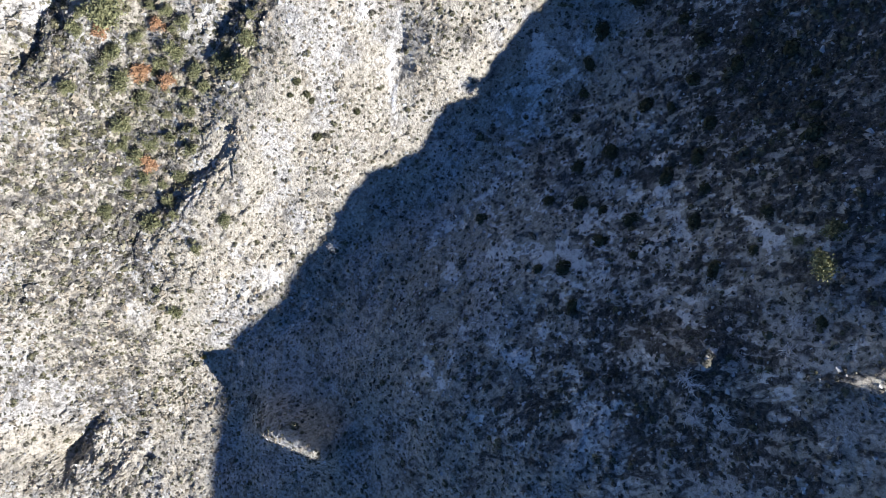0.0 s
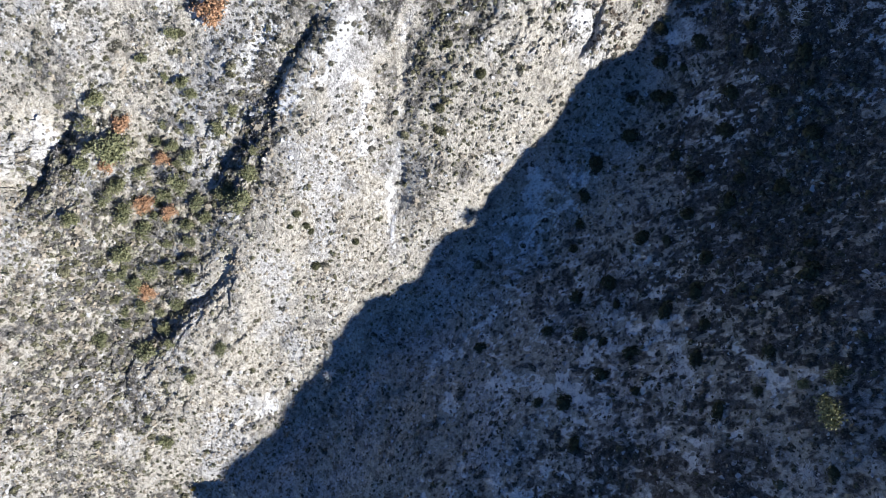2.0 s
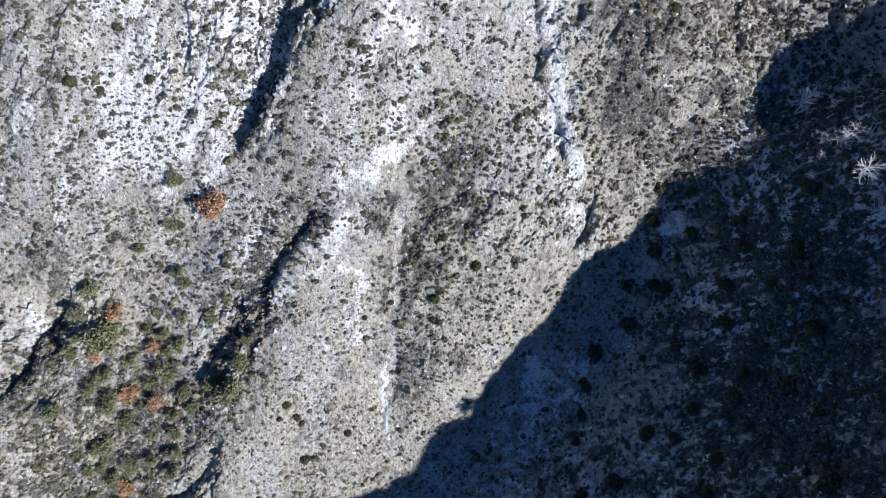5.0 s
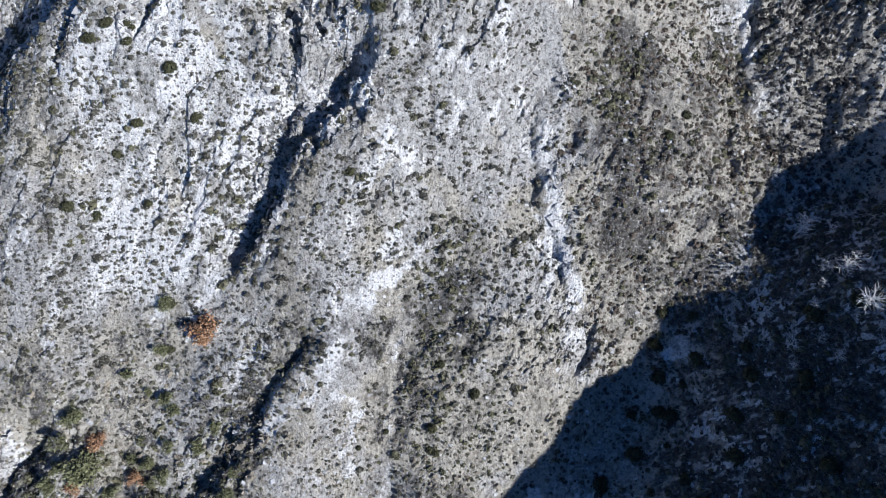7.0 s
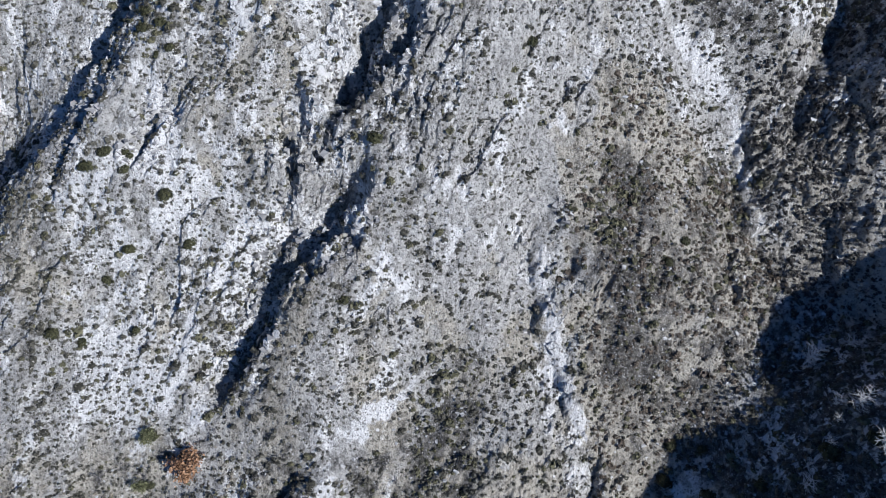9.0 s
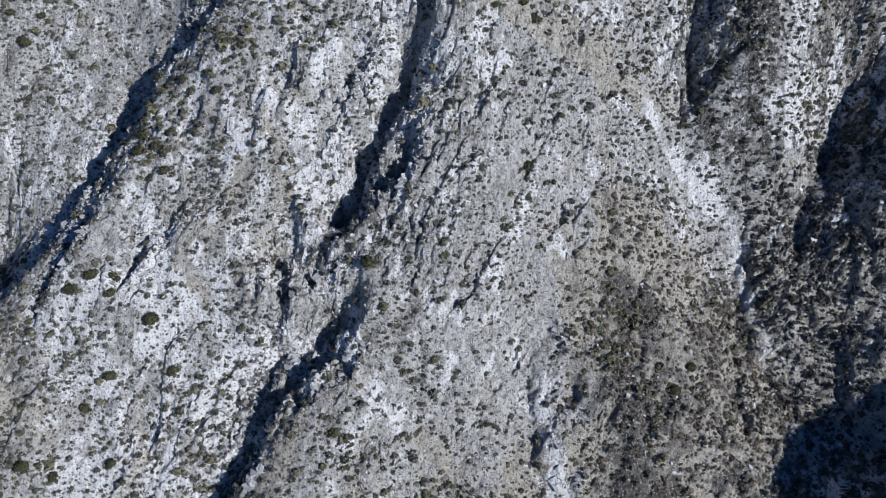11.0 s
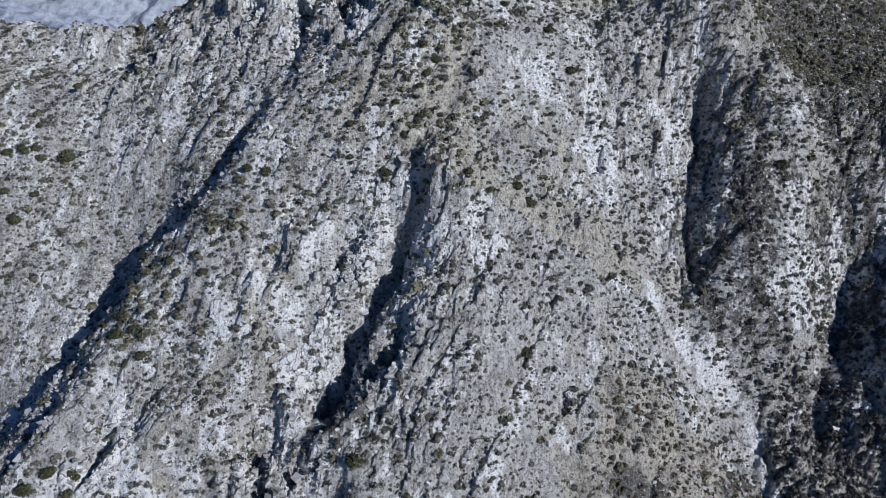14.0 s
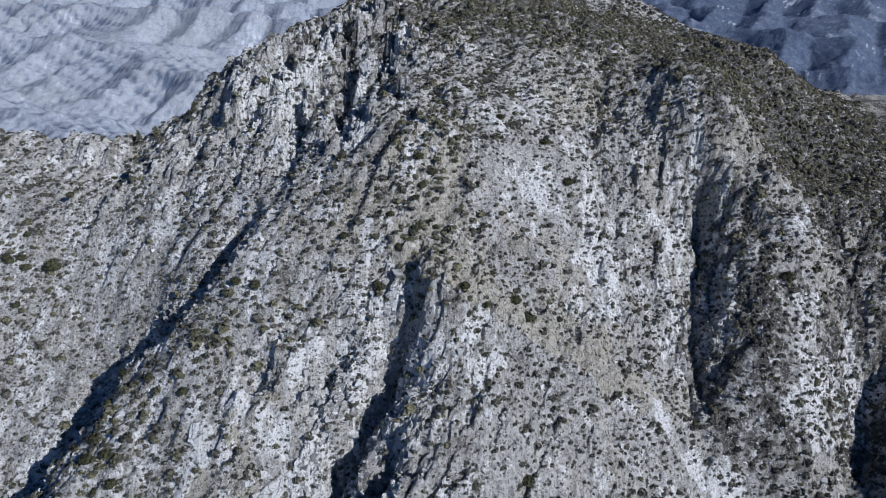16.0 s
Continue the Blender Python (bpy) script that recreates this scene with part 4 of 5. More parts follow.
sizes = np.clip(rng.lognormal(-0.93, 0.46, len(spots)) * (1 + 0.35 * thick + 0.7 * scrub + 0.5 * zone(spots[:, 0], spots[:, 1], GREENISH)) * (0.8 + 0.2 * smooth(40, 100, spots[:, 1]) + 0.7 * np.clip(zone(spots[:, 0], spots[:, 1], SHADY_BRUSH) - 0.75, 0, 1)), 0.16, 1.2)
olive = rng.uniform(size=len(spots)) < 0.12 + 0.12 * thick + 0.3 * scrub + zone(spots[:, 0], spots[:, 1], GREENISH) + 0.25 * within(spots[:, 0], spots[:, 1], HOLLOW)
small_forms, forms = shrub_templates(rng, 10, 16, 0.46), shrub_templates(rng, 10, 36, 0.315)
little = sizes < 0.5
low = rng.uniform(size=len(spots)) < 0.85 * (1 - smooth(40, 80, spots[:, 1])) * (1 - np.clip(zone(spots[:, 0], spots[:, 1], SHADY_BRUSH), 0, 1))
tanned = low & ~olive & (rng.uniform(size=len(spots)) < 0.9 - 0.8 * np.clip(scrub, 0, 1))
low &= ~tanned
brown_slope = scattered("brown_sage_brush", spots[tanned], sizes[tanned], small_forms, TAN_BRUSH, rng)
tagged(brown_slope, "small grey-brown sage shrubs on pale beige soil", "shrubs", kind="stuff")
ridge = ~low & ~tanned & (rng.uniform(size=len(spots)) < 0.9 * np.clip(zone(spots[:, 0], spots[:, 1], BROWN_SLOPES), 0, 1))
ridge_brush = scattered("ridge_brush", spots[ridge], 0.95 * sizes[ridge], forms, RIDGE_BRUSH, rng)
tagged(ridge_brush, "low olive-brown brush covering the summit slopes", "shrubs", kind="stuff")
charred = ~low & ~tanned & ~ridge & (rng.uniform(size=len(spots)) < 0.92 * within(spots[:, 0], spots[:, 1], EAST_SLOPE))
charred_brush = scattered("charred_brush", spots[charred], sizes[charred], forms, CHARRED, rng)
tagged(charred_brush, "dark charcoal-grey burnt shrubs on tan soil", "shrubs", kind="stuff")
olive &= ~ridge & ~charred
ridge |= charred
tanned |= ridge
rusty = ~olive & ~low & ~tanned & (rng.uniform(size=len(spots)) < 0.85 * within(spots[:, 0], spots[:, 1], BROWN_FAN))
fan_brush = scattered("fan_brush", spots[rusty], sizes[rusty], forms, FAN_BRUSH, rng)
tagged(fan_brush, "dark reddish-brown shrubs on the tan gravel fan", "shrubs", kind="stuff")
low_sage = scattered("low_sage_brush", spots[~olive & little & low], sizes[~olive & little & low], small_forms, SAGE, rng)
tagged(low_sage, "small pale grey-green sage shrubs on the lower slopes", "shrubs", kind="stuff")
dry = scattered("dry_brush", spots[~olive & little & ~low & ~tanned & ~rusty], sizes[~olive & little & ~low & ~tanned & ~rusty], small_forms, DRY, rng)
tagged(dry, "low grey-brown dry chaparral shrubs scattered over the slopes", "shrubs", kind="stuff")
sage = low & ~olive & ~little
grey_sage = scattered("grey_sage_brush", spots[sage], sizes[sage], forms, SAGE, rng)
tagged(grey_sage, "pale grey-green sage shrubs on the lower slopes", "shrubs", kind="stuff")
tall_dry = scattered("tall_dry_brush", spots[~olive & ~little & ~sage & ~tanned & ~rusty], sizes[~olive & ~little & ~sage & ~tanned & ~rusty], forms, DRY, rng)
tagged(tall_dry, "larger grey-brown dry chaparral shrubs on the slopes", "shrubs", kind="stuff")
green = scattered("green_brush", spots[olive & ~little], sizes[olive & ~little] * 1.15, forms, OLIVE, rng)
low_green = scattered("low_green_brush", spots[olive & little], sizes[olive & little] * 1.15, small_forms, OLIVE, rng)
tagged(low_green, "small olive-green shrubs between the dry ones", "shrubs", kind="stuff")
tagged(green, "low dark olive-green chaparral shrubs on the slopes", "shrubs", kind="stuff")


def tuft_templates(rng, count, twigs):
    made = []
    for _ in range(count):
        way = rng.normal(size=(twigs, 3))
        way[:, 2] = np.abs(way[:, 2]) + 0.4
        way /= np.linalg.norm(way, axis=1, keepdims=True)
        side = np.cross(way, rng.normal(size=(twigs, 3)))
        side /= np.linalg.norm(side, axis=1, keepdims=True)
        base = rng.normal(size=(twigs, 3)) * 0.12
        made.append(np.stack([base - 0.07 * side, base + 0.07 * side, base + way * rng.uniform(0.7, 1.2, (twigs, 1))], 1))
    return made


def stone_templates(rng, count):
    """Angular stones with twelve faces."""
    faces = np.array([(0, 2, 1), (0, 3, 2), (4, 5, 6), (4, 6, 7), (0, 1, 5), (0, 5, 4), (1, 2, 6), (1, 6, 5), (2, 3, 7), (2, 7, 6), (3, 0, 4), (3, 4, 7)])
    cube = np.array([(-1, -1, -1), (1, -1, -1), (1, 1, -1), (-1, 1, -1), (-1, -1, 1), (1, -1, 1), (1, 1, 1), (-1, 1, 1)], float)
    made = []
    for _ in range(count):
        c = cube * (1, rng.uniform(0.5, 0.9), rng.uniform(0.4, 0.8)) + rng.uniform(-0.45, 0.45, (8, 3))
        made.append(c[faces])
    return made


tufts = filled(1.15, rng)
keep = rng.uniform(size=len(tufts)) < 0.5 * zone(tufts[:, 0], tufts[:, 1], SHADY_BRUSH) + zone(tufts[:, 0], tufts[:, 1], DEAD_BRUSH)
tufts = tufts[keep]
bare_brush = scattered("bare_brush", tufts, np.clip(rng.lognormal(-0.35, 0.35, len(tufts)), 0.35, 1.6), tuft_templates(rng, 8, 20), TWIGS, rng)
tagged(bare_brush, "bare pale grey twiggy brush on the shaded slopes", "brush", kind="stuff")
blocks = filled(0.9, rng)
keep = rng.uniform(size=len(blocks)) < 0.13 + 0.4 * zone(blocks[:, 0], blocks[:, 1], CRAGS) + 0.15 * smooth(100, 150, blocks[:, 1]) + 0.12 * zone(blocks[:, 0], blocks[:, 1], SHADY_BRUSH)
blocks = blocks[keep]
stones = scattered("loose_rock", blocks, np.clip(rng.lognormal(-1.75, 0.42, len(blocks)), 0.06, 0.42), stone_templates(rng, 14), ROCK, rng, 0.2)
tagged(stones, "angular pale grey granite rocks strewn over the slopes", "rocks", kind="stuff")

banks = filled(0.8, rng)
near_bank = ravine_rim(banks[:, 0], banks[:, 1])
keep = (rng.uniform(size=len(banks)) < 0.85 * near_bank * smooth(85, 105, banks[:, 1])) & (near_bank > 0.25) & (banks[:, 0] < 30)
banks = banks[keep]
bank_rocks = scattered("broken_rock", banks, np.clip(rng.lognormal(-1.15, 0.42, len(banks)), 0.15, 0.65), stone_templates(rng, 14), BROKEN_ROCK, rng, 0.3)
tagged(bank_rocks, "broken angular grey granite blocks along the ravine edges", "rocks", kind="stuff")

# ---- where single plants stand: x, y, radius of the crown ----
GREEN_TREES = [(-69.7, 50.8, 3.9), (-73.1, 59.6, 2.4), (-75.2, 55.3, 2), (-68.8, 37.7, 2.4), (-65.6, 34.4, 2.2), (-69.5, 29.4, 2.4),
    (-64.5, 26.1, 2.1), (-67.8, 22.5, 2.1), (-56.6, 43.8, 2.3), (-53.3, 40.3, 2), (-54.7, 49.3, 1.8), (-47.2, 54.3, 1.6),
    (-70.1, 43.4, 2.1), (-72.8, 40.3, 2), (-60.8, 27.3, 1.8), (-66.5, 8.6, 2.5), (-76.1, 10.8, 1.9), (-55.3, 72.2, 1.7),
    (-54.3, 79.6, 1.8), (-42.7, 39.4, 2.9), (-46.1, 42.5, 2.2), (-40.6, 45.5, 1.9)]
RUSSET_TREES = [(-46.3, 74.8, 3.6), (-60.7, 49.6, 1.8), (-65.2, 40.3, 2.2), (-59.5, 38.6, 1.9), (-68.2, 55.8, 2.3), (-72.0, 47.5, 2),
    (-65.5, 21.4, 2)]
SHADE_TREES = [(59.6, 7.4, 1.9), (57.5, 1.8, 2.5), (56.4, 5.6, 1)]
SNAGS = [(-24.6, 4.5, 1.8), (-33.1, -19.2, 1.7), (-24.1, -27.5, 2.2), (-33.6, -29.2, 2.1), (-39.6, -23.5, 1.7), (-32.2, -23.2, 1.4),
    (42.0, -24.0, 2.3), (46.9, -23.8, 2), (40.6, -17.3, 2.7), (41.3, -28.2, 1.3), (54.5, -8.0, 2.1), (52.7, -11.9, 1.6),
    (-13.6, -40.5, 2.4), (-48.9, -24.2, 1.5)]
SNAGSTWO = [(67.1, 90.7, 2.6), (70.7, 81.1, 2.6), (72.6, 74.4, 2.9), (62.0, 69.2, 2.2), (74.3, 67.9, 2.2), (67.6, 78.4, 1.1)]
SNAGSFOUR = [(68.1, 81.8, 1.4), (62.5, 66.4, 1.3), (66.3, 69.6, 1.2), (68.6, 66.7, 1.6), (74.1, 70.1, 1.6), (60.2, 75.1, 1.3), (63.4, 72.9, 1.0), (66.3, 75.4, 1.1)]
SNAGSTHREE = [(74.8, 93.8, 1.6), (67.8, 91.2, 2.1), (71.2, 81.1, 1.8)]
BUSHES = [(15.2, 156.7, 1.4), (17.4, 155.5, 1.7), (10.0, 153.7, 1.1), (6.4, 153.4, 1.1), (11.3, 159.7, 0.8), (23.4, 158.1, 0.9), (69.1, 171.8, 1.7), (16.5, 136.7, 1.4), (-54.1, 155.3, 1.2), (-55.1, 150.7, 1.4), (-55.3, 144.5, 1.6), (-51.7, 141.1, 1.5), (-55.5, 141.1, 1.6), (-49.7, 137.2, 1.4), (-52.4, 136.7, 1.3), (-47.2, 150.7, 1.1), (-39.9, 146.8, 1.3), (-50.7, 115.4, 1.9), (-57.8, 108.0, 1.6), (-11.3, 120.5, 1.7)]
BUSHESFIVE = [(-86.3, 168.7, 1.9), (-85.3, 178.2, 1.4), (-82.5, 178.1, 1.4), (-88.7, 177.8, 1.3), (-76.5, 177.9, 2.2), (-88.5, 172.4, 1.4), (-82.4, 172.3, 1.2), (-61.9, 121.4, 1.7), (-65.9, 119.7, 1.4), (-58.0, 121.4, 1.1), (-3.4, 162.7, 1.2), (-2.0, 164.1, 1.2), (-7.8, 157.2, 1.2), (-5.0, 161.2, 1), (-14.6, 163.6, 0.9), (-33.0, 159.4, 1.3), (-29.6, 158.7, 1.3)]
BUSHESTWO = [(26.8, 180.4, 1.7), (13.5, 185.8, 1.1), (22.6, 186.3, 1.4), (-16.7, 165.4, 1), (-14.5, 163.8, 1), (-18.4, 171.2, 0.9),
    (-2.0, 175.1, 1.2), (0.6, 172.9, 1.2), (-1.3, 170.4, 1.1), (-2.3, 168.2, 1), (1.3, 165.3, 0.9), (-12.5, 174.7, 0.8),
    (-6.6, 165.6, 1), (-14.6, 159.4, 0.9), (-8.5, 157.5, 1), (7.8, 166.2, 0.8), (-84.7, 177.5, 1.6), (-81.8, 177.1, 1.5),
    (-76.1, 178.1, 1.7), (-82.5, 181.8, 1.3), (-70.1, 197.0, 1.2), (-75.9, 188.7, 1.2)]
BUSHESTHREE = [(-16.5, 97.7, 1.3), (-58.0, 108.2, 1.3), (-62.9, 104.3, 1.5), (-46.5, 109.0, 1.4), (-53.9, 80.5, 1.8), (-54.3, 72.8, 1.4),
    (-72.6, 95.5, 1.7), (43.2, 107.3, 1.3), (46.7, 111.4, 1.2), (0.3, 68.0, 1.1), (-1.2, 57.7, 1.5), (-0.6, 53.8, 1.3),
    (6.7, 63.0, 1.1), (-67.5, 94.6, 1.2), (-57.1, 96.6, 1.2), (-46.7, 108.2, 1), (-65.0, 119.6, 1.5), (-58.0, 118.7, 1.3),
    (-57.3, 121.4, 1.2), (-61.5, 121.7, 1.1)]
BUSHESFOUR = [(-30.9, 37.8, 1.2), (-29.2, 35.6, 1.1), (-32.3, 35.0, 0.9), (-28.3, 34.6, 0.9), (-27.6, 27.7, 1.4), (-19.0, 32.9, 1.1),
    (-15.4, 54.6, 0.8), (6.9, 63.4, 1.4), (-1.6, 54.2, 1), (21.9, 14.2, 1.5), (31.8, 12.1, 1.5), (8.3, 10.9, 1.6),
    (19.3, -0.1, 1.3), (43.2, 62.0, 1.7), (55.6, 42.6, 1.6), (61.5, 23.5, 2.6), (-10.2, 57.5, 0.8)]
YELLOW = [(-59.3, -23.7, 1.2)]
PINES = [(-66.8, 205, 1.3), (-62.3, 204.4, 1.3), (-53.1, 204.4, 1)]


def part(name, me, material, parent, label=""):
    ob = new(name, me)
    if material is not None and not me.materials:
        me.materials.append(material)
    ob.parent = parent
    return tagged(ob, label) if label else ob


def tube_mesh(name, courses, sides=5):
    """Tapered limbs as one mesh: each course is a list of (point, radius)."""
    bm = bmesh.new()
    for course in courses:
        rings = []
        for i, (p, r) in enumerate(course):
            ahead = Vector(course[min(i + 1, len(course) - 1)][0]) - Vector(course[max(i - 1, 0)][0])
            a = ahead.orthogonal().normalized()
            b = ahead.normalized().cross(a)
            rings.append([bm.verts.new(Vector(p) + r * (math.cos(k * math.tau / sides) * a + math.sin(k * math.tau / sides) * b)) for k in range(sides)])
        for one, two in zip(rings, rings[1:]):
            for k in range(sides):
                bm.faces.new((one[k], one[(k + 1) % sides], two[(k + 1) % sides], two[k]))
        bm.faces.new(rings[-1])
        bm.faces.new(rings[0][::-1])
    me = bpy.data.meshes.new(name)
    bm.to_mesh(me)
    bm.free()
    return me


def leaf_mesh(name, corners):
    ob = soup(name, corners, GROUND)
    me = ob.data
    me.materials.clear()
    bpy.data.objects.remove(ob)
    return me


def limb(rng, base, way, length, radius, bend=0.25, steps=4):
    p, w, out = Vector(base), Vector(way).normalized(), []
    for i in range(steps + 1):
        out.append((p.copy(), max(radius * (1 - 0.85 * i / steps), 0.008)))
        w = (w + Vector(rng.normal(size=3)) * bend).normalized()
        p = p + w * (length / steps)
    return out


def crown_leaves(rng, tips, spread_m, leaves, size):
    out = []
    for tip in tips:
        mid = np.array(tip) + rng.normal(size=(leaves, 3)) * spread_m * (1, 1, 0.7)
        a = rng.normal(size=(leaves, 3))
        a /= np.linalg.norm(a, axis=1, keepdims=True)
        b = np.cross(a, rng.normal(size=(leaves, 3)))
        b /= np.linalg.norm(b, axis=1, keepdims=True)
        s = size * rng.uniform(0.5, 1.4, leaves)[:, None]
        out.append(np.stack([mid - s * a, mid + s * a * 0.8, mid + s * 1.3 * b], 1))
    return np.concatenate(out)


def broad_tree(name, seed, leaf, leaves=70):
    """A crown of about 1 m radius, 1.9 m high, to be scaled up."""
    rng = np.random.default_rng(seed)
    tree = new(name)
    stem = limb(rng, (0, 0, -0.15), (0.05, 0.05, 1), 0.95, 0.075, 0.08)
    limbs, tips = [], []
    for k in range(9):
        turn = k * 2.4 + rng.uniform(-.4, .4)
        base = stem[2 + k % 3][0]
        course = limb(rng, base, (math.cos(turn), math.sin(turn), rng.uniform(0.35, 1.1)), rng.uniform(0.55, 0.95), 0.03, 0.18)
        limbs.append(course)
        tips += [course[-1][0], course[-2][0]]
    tips += [stem[-1][0] + Vector((0, 0, 0.35))]
    part("trunk", tube_mesh("trunk", [stem]), BARK, tree)
    part("limbs", tube_mesh("limbs", limbs, 4), BARK, tree)
    part("crown", leaf_mesh("crown", crown_leaves(rng, tips, 0.20, leaves, 0.085)), leaf, tree)
    return tree


def snag_tree(name, seed, wood=DEADWOOD, branches=22):
    """A bare standing dead tree of about 1 m reach."""
    rng = np.random.default_rng(seed)
    tree = new(name)
    stem = limb(rng, (0, 0, -0.15), (0.1, 0, 1), 1.9, 0.055, 0.07, 6)
    part("trunk", tube_mesh("trunk", [stem]), wood, tree)
    for k in range(branches):
        turn = k * 2.4 + rng.uniform(-.5, .5)
        base = stem[2 + k % 5][0]
        lift = rng.uniform(0.1, 0.9)
        main = limb(rng, base, (math.cos(turn), math.sin(turn), lift), rng.uniform(0.45, 1.0), 0.030, 0.12, 5)
        twigs = [limb(rng, main[j][0], Vector((math.cos(turn + q), math.sin(turn + q), lift)), rng.uniform(0.25, 0.45), 0.019, 0.2, 3)
                 for j, q in ((2, 0.7), (3, -0.7), (4, 0.5))]
        part("branch", tube_mesh("branch", [main] + twigs, 4), wood, tree)
    return tree


def conifer(name, seed):
    rng = np.random.default_rng(seed)
    tree = new(name)
    part("trunk", tube_mesh("trunk", [[((0, 0, -0.2), 0.07), ((0, 0, 1.5), 0.045), ((0, 0, 3.0), 0.01)]]), BARK, tree)
    tips = []
    for k in range(34):
        z = 0.5 + 2.5 * k / 34
        reach = (3.1 - z) * 0.36 * rng.uniform(0.6, 1.1)
        turn = k * 2.4
        tips += [(reach * f * math.cos(turn), reach * f * math.sin(turn), z - 0.12 * f) for f in (0.45, 1.0)]
    part("crown", leaf_mesh("crown", crown_leaves(rng, tips, 0.09, 16, 0.09)), OLIVE, tree)
    return tree


def bush(name, seed, leaf):
    rng = np.random.default_rng(seed)
    me = leaf_mesh(name, shrub_templates(rng, 1, 420, 0.13, 0.8)[0])
    me.materials.append(leaf)
    return new(name, me)


def plant_all(spots, makers, label, category, group, seed, stretch=1.0, sink=0.1):
    """The first plants are the built ones, the rest share their meshes."""
    rng = np.random.default_rng(seed)
    xy = np.array(spots)
    z = height(xy[:, 0], xy[:, 1])
    for k, (x, y, r) in enumerate(spots):
        first = makers[k % len(makers)]
        tall = stretch * rng.uniform(0.85, 1.15)
        m = pose(x, y, z[k] - sink * r, 0, 0, rng.uniform(0, 360)) @ Matrix.Diagonal((r * rng.uniform(0.9, 1.1), r * rng.uniform(0.9, 1.1), r * tall, 1))
        if k < len(makers):
            first.matrix_basis = m
            ob = first
        else:
            ob = copy_thing(first, m @ Matrix.Diagonal([1 / v for v in first.scale] + [1]))
        tagged(ob, label, category, group)


def boulder(name, seed, form):
    """An angular, cracked outcrop: a bevelled hull, 1 m in half-length."""
    rng = np.random.default_rng(seed)
    bm = bmesh.new()
    for p in rng.normal(size=(22, 3)):
        p = np.sign(p) * np.abs(p) ** 0.55
        bm.verts.new(Vector(p / max(1.0, np.abs(p).max())) * Vector(form))
    hull = bmesh.ops.convex_hull(bm, input=bm.verts)
    bmesh.ops.delete(bm, geom=[g for g in hull["geom_interior"] if isinstance(g, bmesh.types.BMVert)], context='VERTS')
    bmesh.ops.bevel(bm, geom=list(bm.edges), offset=0.04, segments=1, affect='EDGES')
    bmesh.ops.triangulate(bm, faces=bm.faces)
    bmesh.ops.subdivide_edges(bm, edges=[e for e in bm.edges if e.calc_length() > 0.3], cuts=1)
    for v in bm.verts:
        v.co += Vector(rng.normal(size=3)) * 0.035
    me = bpy.data.meshes.new(name)
    bm.to_mesh(me)
    bm.free()
    me.materials.append(OUTCROP)
    return new(name, me)


def set_rocks(spots, makers, label, group, seed, tall):
    """Outcrops sit in the slope, leaning with it."""
    rng = np.random.default_rng(seed)
    xy = np.array(spots)[:, :2]
    z = height(xy[:, 0], xy[:, 1])
    gx = (height(xy[:, 0] + 2, xy[:, 1]) - height(xy[:, 0] - 2, xy[:, 1])) / 4
    gy = (height(xy[:, 0], xy[:, 1] + 2) - height(xy[:, 0], xy[:, 1] - 2)) / 4
    for k, (x, y, r) in enumerate(spots):
        lean = 0.35 if tall > 1 else 0.9
        up = Vector((-gx[k] * lean, -gy[k] * lean, 1))
        m = Matrix.Translation((x, y, z[k] - (0.1 if tall > 1 else 0.2) * r)) @ up.to_track_quat("Z", "Y").to_matrix().to_4x4()
        m = m @ pose(0, 0, 0, 0, 0, rng.uniform(-35, 35) - 30) @ Matrix.Diagonal((r * rng.uniform(0.8, 1.1), r * rng.uniform(0.8, 1.1), r * tall * rng.uniform(0.8, 1.2), 1))
        if k < len(makers):
            ob = makers[k]
            ob.matrix_basis = m
        else:
            first = makers[k % len(makers)]
            ob = copy_thing(first, m @ Matrix.Diagonal([1 / v for v in first.scale] + [1]))
        tagged(ob, label, "rock", group)


SPIRES = [(-27.7, 203.0, 2.3), (-25.7, 199.0, 1.5), (-24.4, 205.3, 1.6), (-24.9, 213.4, 1.9), (-23.0, 216.2, 1.7), (-15.7, 190.2, 1.6),
    (-15.1, 212.2, 2.4), (-12.3, 213.9, 1.6), (-32.1, 196.0, 1.3), (-30.6, 194.0, 1.5), (-28.5, 225.6, 1.8), (-33.4, 222.2, 1.8),
    (-37.1, 208.9, 1.4), (-38.1, 204.4, 1.2), (-22.8, 223.7, 1.6), (-10.1, 215.9, 1.6), (-16.4, 182.9, 1.3), (-4.0, 209.0, 1.3),
    (-20.9, 194.2, 1.3), (-15.7, 204.8, 1.3)]
SLABS = [(-23.2, 135.8, 2.2), (-21.2, 137.5, 1.9), (-24.9, 134.2, 1.7), (-21.9, 134.3, 1.6), (-19.5, 138.8, 1.6), (-25.2, 136.5, 1.2), (-36.1, 141.2, 2.0), (-35.6, 138.7, 1.5), (-36.1, 138.5, 1), (-8.7, 150.8, 1.5),
    (-10.7, 147.8, 1), (-11.9, 146.0, 0.9), (-27.1, 135.4, 1), (27.9, 137.8, 1.3), (24.8, 134.9, 1), (21.3, 135.3, 0.9),
    (11.2, 148.7, 1.4), (6.3, 139.5, 1.2), (10.2, 141.3, 0.9), (21.8, 93.8, 1.4), (22.2, 95.3, 1), (24.5, 86.9, 1.3),
    (24.3, 84.7, 1), (42.5, 95.0, 0.8), (-31.1, 92.5, 1.1), (-29.2, 93.8, 0.9), (-25.3, 111.0, 1.6), (-50.9, 21.7, 1.5)]
set_rocks(SPIRES, [boulder("rock_spire", s, (0.55, 0.45, 1.0)) for s in (71, 72, 73, 74)], "upright angular pale granite spire on the crags", "granite spires on the crags", 81, 1.25)
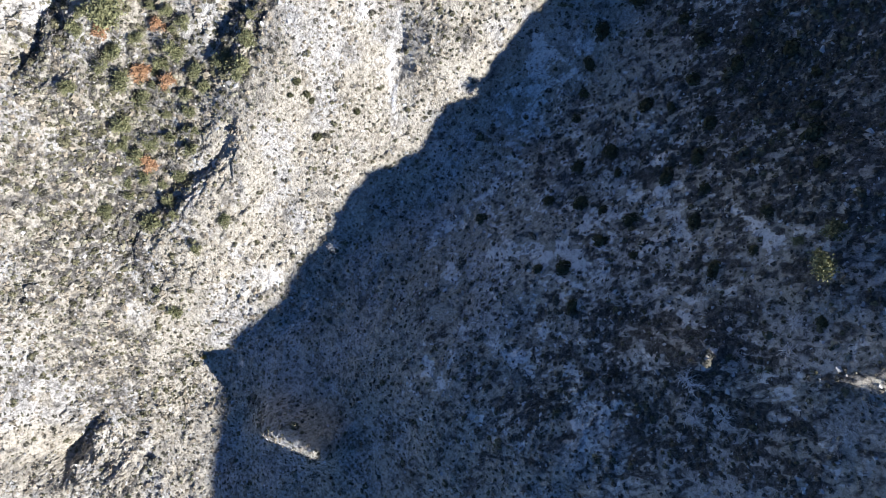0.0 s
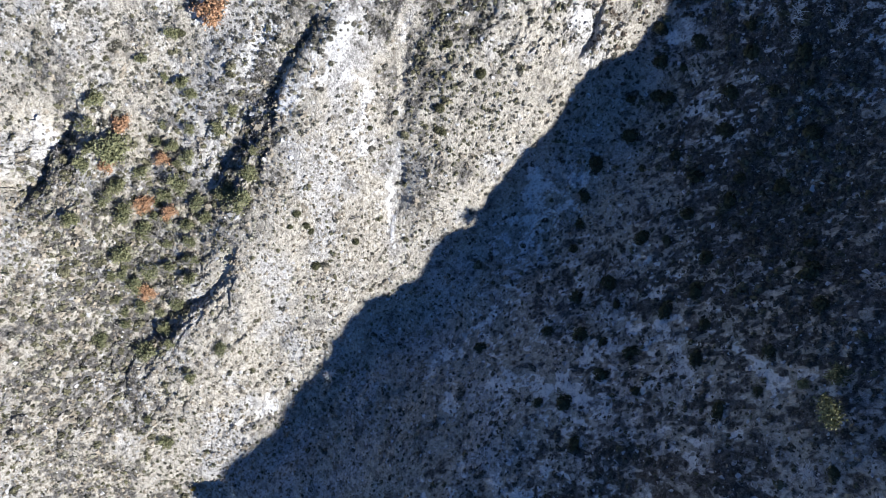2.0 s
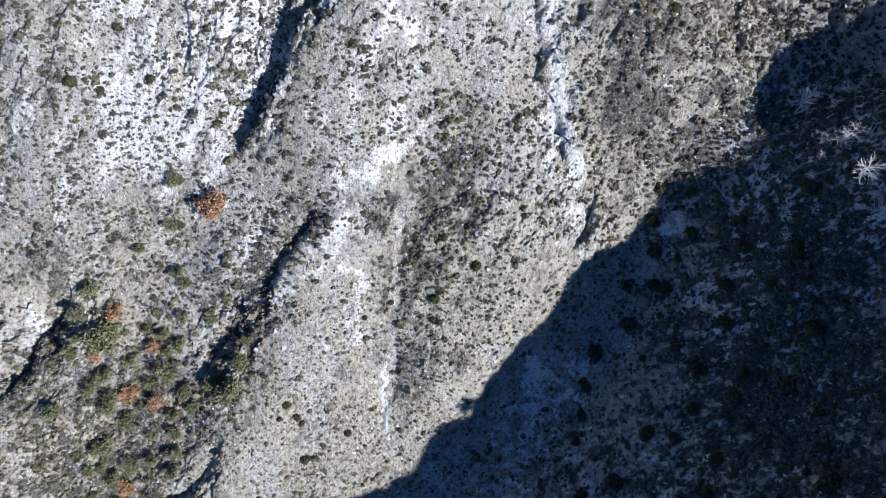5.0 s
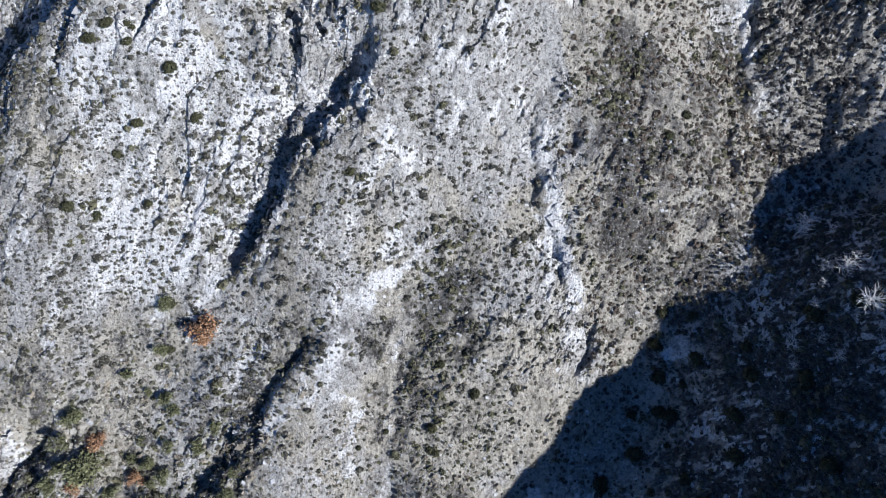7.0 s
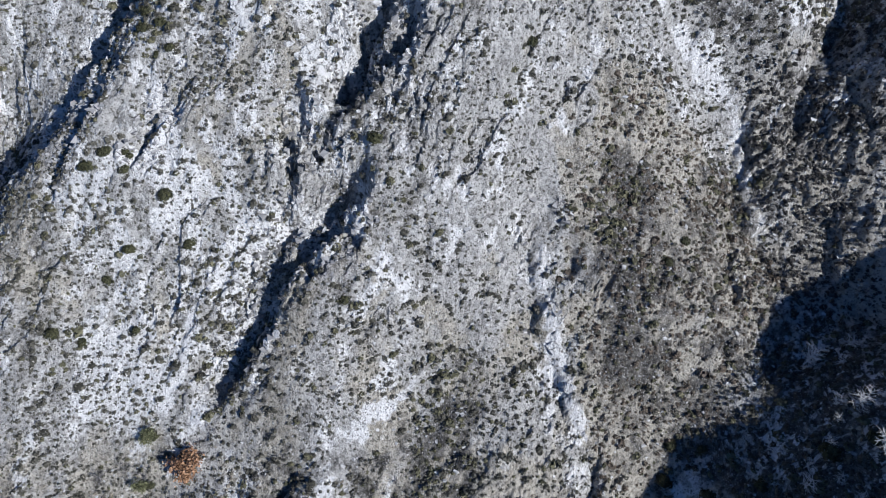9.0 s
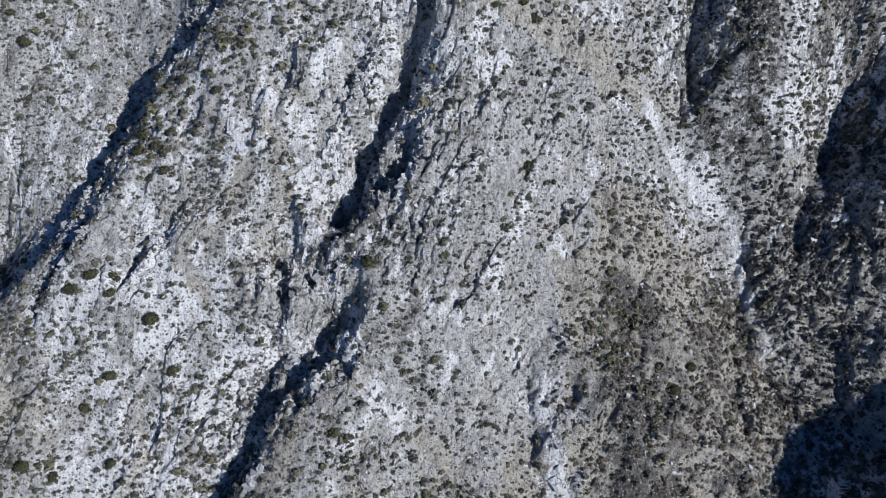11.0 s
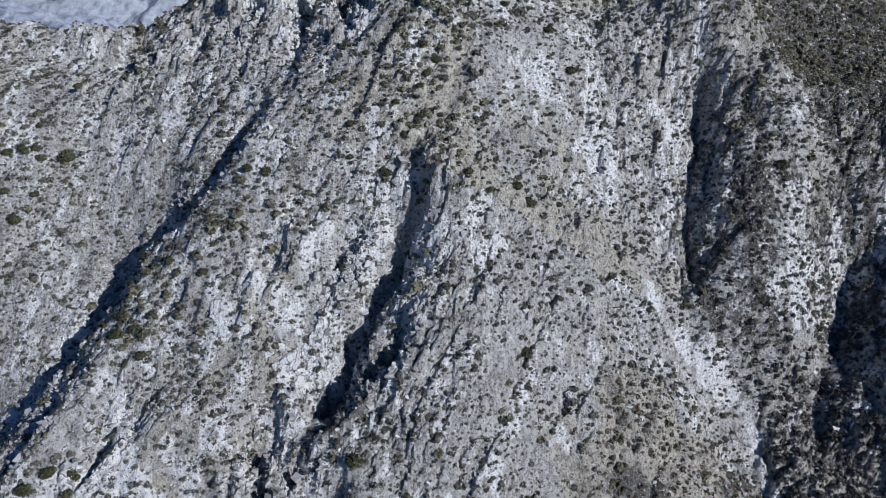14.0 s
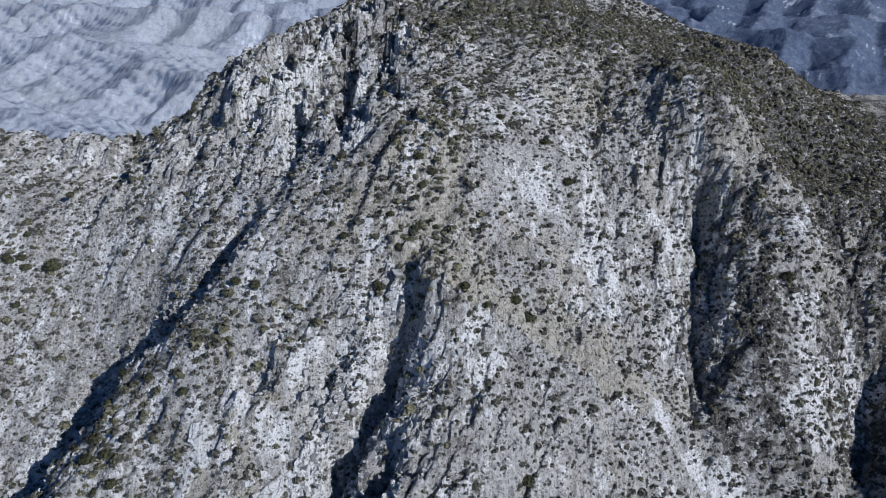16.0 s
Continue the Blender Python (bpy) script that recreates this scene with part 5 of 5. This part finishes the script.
set_rocks(SLABS, [boulder("flat_boulder", s, (1.0, 0.8, 0.45)) for s in (75, 76, 77)], "bare white granite slab lying flush in the slope", "white granite slabs", 82, 0.7)

rng = np.random.default_rng(61)
for _ in range(400):
    x, y = -63 + rng.normal() * 7 - 0.12 * (rng.uniform() - .5), 36 + rng.normal() * 17
    r = rng.uniform(0.9, 1.9)
    if len(GREEN_TREES) < 62 and all(math.hypot(x - a, y - b) > 0.8 * (r + c) for a, b, c in GREEN_TREES + RUSSET_TREES):
        GREEN_TREES.append((x, y, r))

green_kinds = [broad_tree("oak_tree", s, LEAF) for s in (11, 12, 13)]
plant_all(GREEN_TREES, green_kinds, "green canyon oak with a rounded leafy crown in the gully", "tree", "green trees in the gully", 21)
GREY_TREES = []
for _ in range(500):
    x, y = -58 + rng.normal() * 8, 34 + rng.normal() * 20
    if len(GREY_TREES) < 44 and x < -40 and all(math.hypot(x - a, y - b) > 2.2 for a, b, c in GREY_TREES):
        GREY_TREES.append((x, y, rng.uniform(1.2, 2.2)))
grey_kinds = [snag_tree("leafless_tree", s, TWIGS, 14) for s in (34, 35)]
plant_all(GREY_TREES, grey_kinds, "leafless grey tree among green oaks in the gully", "tree", "leafless trees in the gully", 28)
russet_kinds = [broad_tree("dying_tree", s, RUSSET) for s in (14, 15)]
plant_all(RUSSET_TREES, russet_kinds, "dying tree with dry russet-orange foliage among green trees", "tree", "russet trees in the gully", 22)
shade_kinds = [broad_tree("shaded_tree", s, LEAF) for s in (16, 17)]
plant_all(SHADE_TREES, shade_kinds, "bright green leafy tree standing on the shaded slope", "tree", "trees on the shaded slope", 23, 1.7)
snag_kinds = [snag_tree("dead_tree", s) for s in (31, 32, 33)]
plant_all(SNAGS + SNAGSTWO + SNAGSTHREE + SNAGSFOUR, snag_kinds, "bare pale grey dead tree standing on the shaded slope", "dead tree", "dead trees on the shaded slope", 24)
pine_kinds = [conifer("pine_tree", s) for s in (41, 42)]
plant_all(PINES, pine_kinds, "small dark pine standing on the skyline ridge", "pine tree", "pines on the ridge", 25)
bush_kinds = [bush("bush", s, BUSHLEAF) for s in (51, 52, 53, 54)]
plant_all(BUSHES + BUSHESFIVE + BUSHESTWO + BUSHESTHREE + BUSHESFOUR, bush_kinds, "rounded dark green chaparral bush on pale gravel", "bush", "dark bushes on the slopes", 26)
rng = np.random.default_rng(62)
SHADE_BUSHES = []
for _ in range(400):
    x, y, r = rng.uniform(24, 74), rng.uniform(-8, 82), rng.uniform(1.1, 2.4)
    if len(SHADE_BUSHES) < 56 and 0.35 * y + 14 < x < 62 + 0.15 * y and all(math.hypot(x - a, y - b) > 1.3 * (r + c) for a, b, c in SHADE_BUSHES + SHADE_TREES):
        SHADE_BUSHES.append((x, y, r))
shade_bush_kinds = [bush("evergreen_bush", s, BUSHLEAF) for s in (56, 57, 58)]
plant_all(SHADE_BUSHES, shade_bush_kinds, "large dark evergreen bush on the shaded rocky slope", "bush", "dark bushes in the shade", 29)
plant_all(YELLOW, [bush("yellow_bush", 55, YELLOWLEAF)], "small yellow-leaved bush beside the shadow edge", "bush", "", 27)
